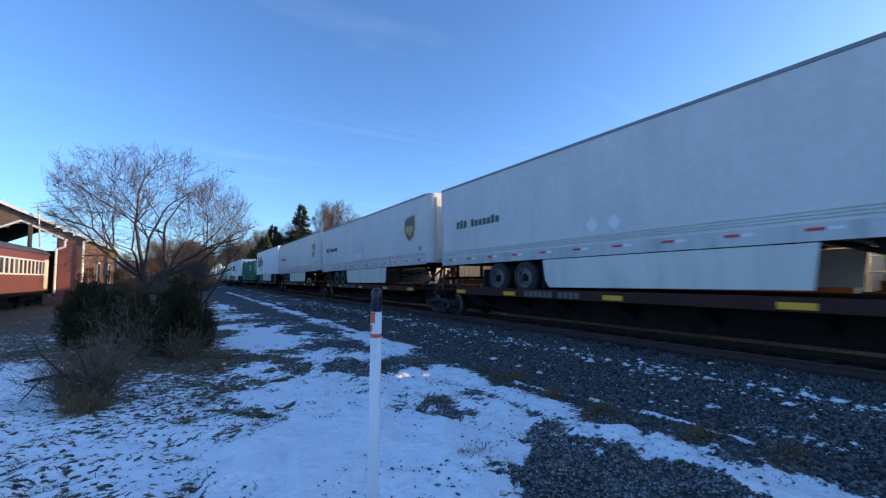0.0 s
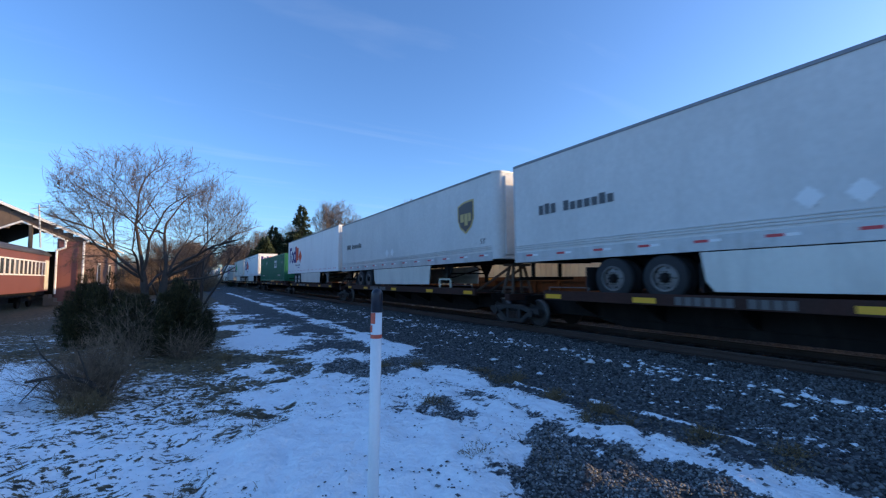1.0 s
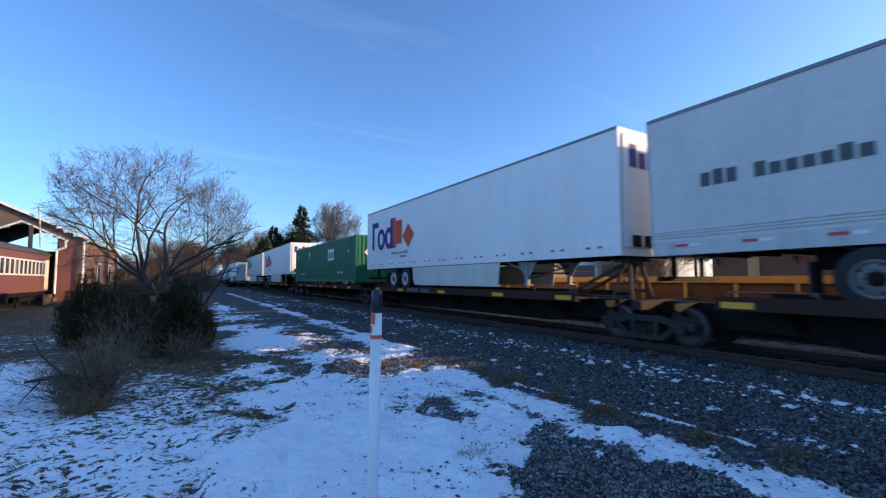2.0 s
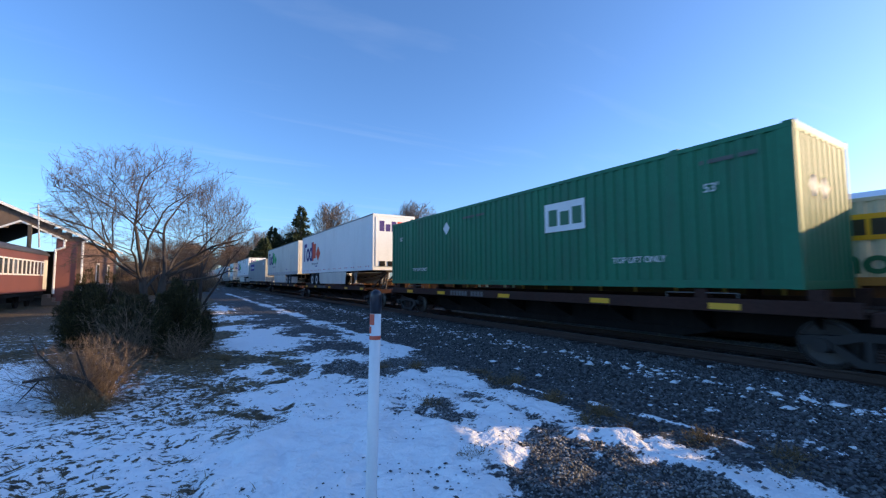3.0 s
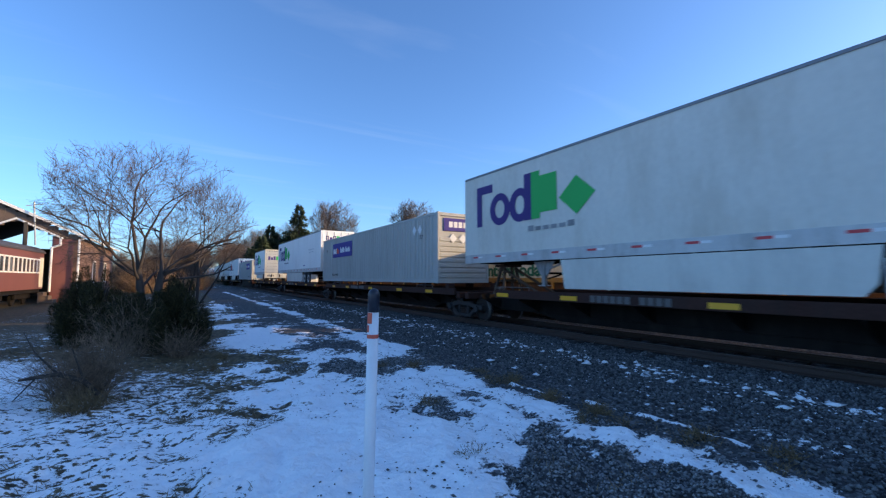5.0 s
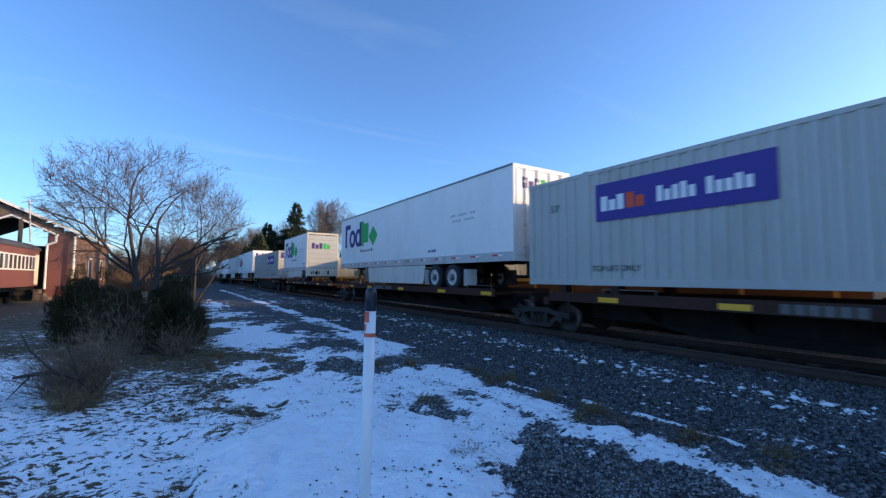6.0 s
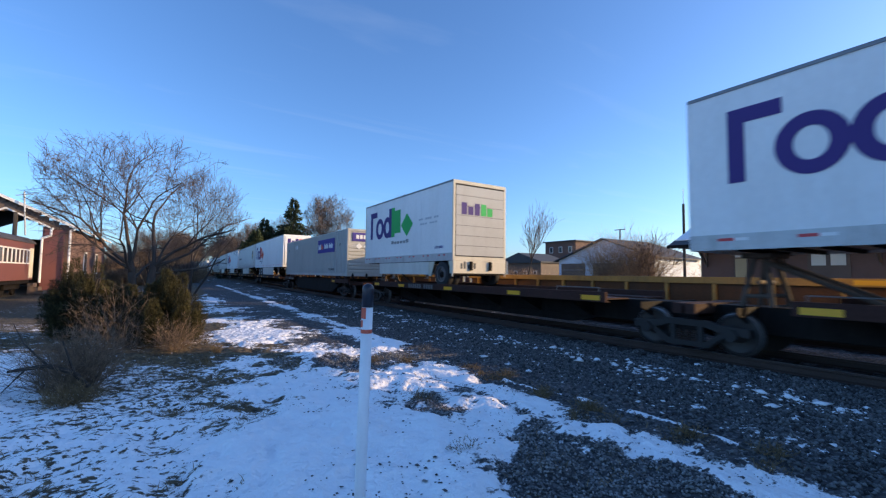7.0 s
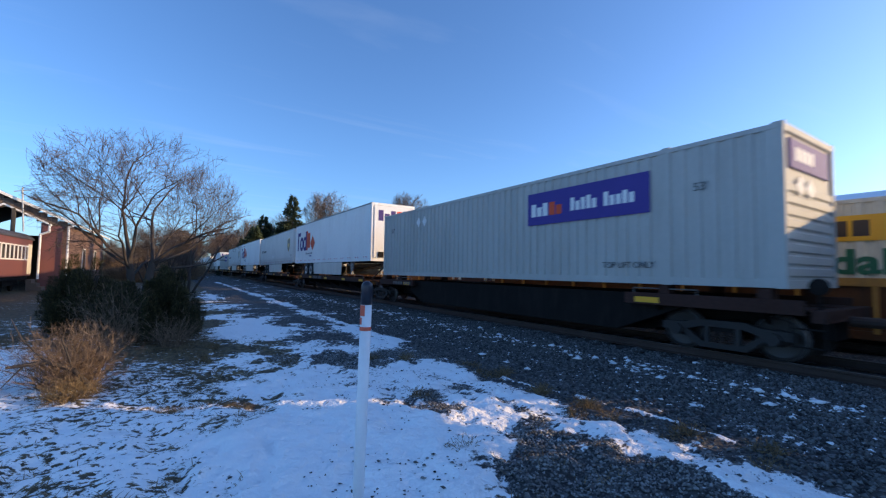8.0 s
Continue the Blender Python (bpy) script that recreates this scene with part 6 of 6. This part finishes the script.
def build_scatter():
    rng = np.random.RandomState(77)
    # ballast shoulder and gravel road
    y = 1.0 + 26 * rng.uniform(0, 1, 60000) ** 1.7
    x = rng.uniform(4.6, 9.2, len(y))
    keep = (rng.uniform(0, 1, len(y)) < np.clip((x - 4.9) / 1.6, 0.25, 1)) & (snow_cover(x, y) < 0.05)
    x, y = x[keep], y[keep]
    scatter_rocks("ballast", "grey crushed ballast stones beside the rails", M["stone"], x, y, rng.uniform(0.014, 0.036, len(x)), 1)
    x, y = rng.uniform(1.6, 4.4, 30000), 1.0 + 8.0 * rng.uniform(0, 1, 30000) ** 1.4
    keep = snow_cover(x, y) < -0.02
    x, y = x[keep], y[keep]
    scatter_rocks("gravel", "loose dark gravel showing through the snow", M["stone_near"], x, y, rng.uniform(0.008, 0.022, len(x)), 2)
    # clumps of old snow on the shoulder
    x = np.concatenate([rng.normal(7.35, 0.22, 800), rng.uniform(5.2, 8.9, 1500), rng.normal(6.2, 0.2, 200)])
    y = 1.2 + 30 * rng.uniform(0, 1, len(x)) ** 1.5
    scatter_rocks("snow_clumps", "small clumps of old snow on the ballast", M["snow_bit"], x, y, np.clip(rng.lognormal(-4.0, 0.65, len(x)) * np.where(np.abs(x - 7.35) < 0.6, 1.5, 0.8), 0.008, 0.12), 3, 0.35)
    x, y = rng.uniform(-0.6, 4.4, 4400), 1.5 + 10 * rng.uniform(0, 1, 4400) ** 1.3
    keep = value_noise(x, y, 0.8, 95) + 0.5 * value_noise(x, y, 0.25, 96) > 0.0
    x, y = x[keep], y[keep]
    scatter_rocks("clods", "dark clods and debris on the snow", M["stone"], x, y, np.clip(rng.lognormal(-4.6, 0.45, len(x)), 0.004, 0.03), 4, 0.45)
    # dead grass
    n = 120000
    x = np.where(rng.uniform(0, 1, n) < 0.85, rng.uniform(-4.8, 0.9, n), rng.uniform(0.5, 4.9, n))
    y = 2.2 + 12 * rng.uniform(0, 1, n) ** 1.5
    cov = snow_cover(x, y)
    keep = (cov + rng.normal(0, 0.12, n) < 0.08) & (value_noise(x, y, 0.13, 88) > -0.25) & ((x < 0.8) | (rng.uniform(0, 1, n) < 0.25))
    x, y = x[keep], y[keep]
    n = len(x)
    z = ground_height(x, y)
    a, ln = rng.uniform(0, 2 * np.pi, n), rng.uniform(0.03, 0.10, n)
    up = rng.uniform(0.25, 0.9, n)
    p0 = np.stack([x, y, z - 0.005], -1)
    d = np.stack([np.cos(a), np.sin(a), up], -1)
    side = np.stack([-np.sin(a), np.cos(a), np.zeros(n)], -1) * 0.0035
    mid = p0 + d * ln[:, None] * 0.55
    tip = p0 + d * ln[:, None] * np.array([1.2, 1.2, 0.75])
    v = np.stack([p0 - side, p0 + side, mid + side * 0.8, mid - side * 0.8, tip], 1).reshape(-1, 3)
    b = np.arange(n)[:, None] * 5
    f = np.concatenate([b + np.array([[0, 1, 2]]), b + np.array([[0, 2, 3]]), b + np.array([[3, 2, 4]])], 0)
    tagged(new("dead_grass", raw_mesh("dead_grass", v, f, M["grass"])), "matted dead grass poking through thin snow", "grass", kind="stuff")


build_scatter()


# ---- the trains ----
SPEED, SPEED_FAR = 21.5, 18.2
NEAR_TRAIN, FAR_TRAIN = [], []


def run_near(ob, s, lift=0.0, tilt=0.0):
    ob.location = (NEAR, s, lift)
    NEAR_TRAIN.append((ob, s, lift, tilt))


def run_far(ob, s):
    ob.location = (FAR, s, 0)
    FAR_TRAIN.append((ob, s))


def build_near_train():
    silver = trailer(16.15, "hi", "silver", "freight", "rim_dark")
    express = trailer(16.15, "hi", "white", "express", "rim")
    ground_t = trailer(16.15, "lo", "white", "ground", "rim")
    grimy_t = trailer(16.15, "lo", "white_dirty", "ground", "rim")
    tagged(grimy_t, "grimy white box trailer with a violet and green emblem")
    pup = trailer(8.53, "lo", "white", "ground", "rim_dark", False)
    grey_box = container("pale", "banner", label="pale grey corrugated container with a violet-blue banner")
    grey_flip = container("pale", "banner", label="pale grey corrugated container with a violet-blue banner", flip=True)
    green_box = container("green", "green", label="green corrugated container with a pale sign panel")
    used = set()

    def place(ob, s):
        if ob in used:
            ob = copy_thing(ob, pose(NEAR, s, 0))
        used.add(ob)
        if ob.name.startswith("semi_trailer") and "silver" in ob["label"]:
            run_near(ob, s, 0.05, -0.42)
        else:
            run_near(ob, s)
    # the one at -20.8 stays out of view, added to shade the ground at first
    for s in (-20.8, -1.98, 15.2, 32.2):
        place(silver, s)
    place(express, 49.15)
    place(green_box, 67.24)
    place(express, 85.95)
    place(grimy_t, 103.75)
    place(grey_flip, 121.85)
    place(ground_t, 138.7)
    place(pup, 163.4)
    place(grey_box, 174.76)
    place(express, 192.55)
    plan = [silver, express, silver, grey_box, express, grey_box, silver, ground_t, express, grey_box, silver, express, green_box, express, silver, grey_box, express]
    first = spine_unit(17.1, (True, False), "lo", (1.3,))
    middle = spine_unit(17.1, (False, False), "lo", (0.0,))
    guided = spine_unit(17.1, (False, False), "lo", (0.0,), guide=True)
    last = spine_unit(17.3, (False, True), "lo", (0.0, 15.9))
    turned = spine_unit(17.1, (False, False), "hi", (0.0,))
    boxed = spine_unit(17.1, (False, False), "", (0.0,))
    lastgreen = spine_unit(17.3, (False, True), "", (0.0, 15.9))
    lastpup = spine_unit(17.3, (False, True), "hi", (0.0, 15.9))
    firstbox = spine_unit(17.1, (True, False), "", (1.6,), open_mid=True)
    for u in (boxed, lastgreen, firstbox):
        bm = nb()
        box(bm, 0.98, 1.26, 0.7, 0.92, 1.166, 1.502, 0.01)
        foot = part("pedestal", bm, M["car_brown"], u)
        for y in (0.0, 1.8, 14.0, 15.6):
            for x in (0, -2.24):
                if x or y:
                    again(foot, (x, y, 0))
    rows = [(last, -21.5), (first, -2.1), (middle, 14.85), (guided, 31.8), (middle, 48.8), (lastgreen, 66.3),
            (first, 85.4), (turned, 102.9), (boxed, 120.4), (turned, 137.9), (lastpup, 155.1),
            (firstbox, 174.3), (middle, 191.7)]
    s = 209.0
    k = 0
    while s < 440:
        place(plan[k % len(plan)], s + 0.55)
        rows.append((middle, s))
        s += 17.1
        k += 1
    for u, s in rows:
        place(u, s)


def build_far_train():
    box_a = container("cream", "word", 0.62, label="cream corrugated container with a yellow panel and green lettering", small=True)
    well, long_well, brown_well = well_unit(18.2), well_unit(24.4), well_unit(18.2, "well_brown")
    used = set()

    def place(ob, s):
        if ob in used:
            ob = copy_thing(ob, pose(FAR, s, 0))
        used.add(ob)
        run_far(ob, s)
    for lead in (-165.9, -146.4, -56.2, -16.4, 3.2, 22.7, 42.2, 61.7, 81.2, 100.7, 120.2):
        place(box_a, lead)
        place(brown_well if lead > -20 else well, lead - 1.0)
    for lead in (-106.5, -81.4):
        place(box_a, lead)
        place(long_well, lead - 1.0)
    for lead in (-127.3, -37.9):
        place(well, lead)


build_near_train()
build_far_train()


def motions():
    """Both trains at steady speed in opposite directions."""
    times = (0.0, 2.0, 4.0, 6.0, 8.0)
    for ob, s, lift, tilt in NEAR_TRAIN:
        walk(ob, [(t, pose(NEAR, s - SPEED * t, lift, tilt)) for t in times])
    for ob, s in FAR_TRAIN:
        walk(ob, [(t, pose(FAR, s + SPEED_FAR * t, 0)) for t in times])


motions()
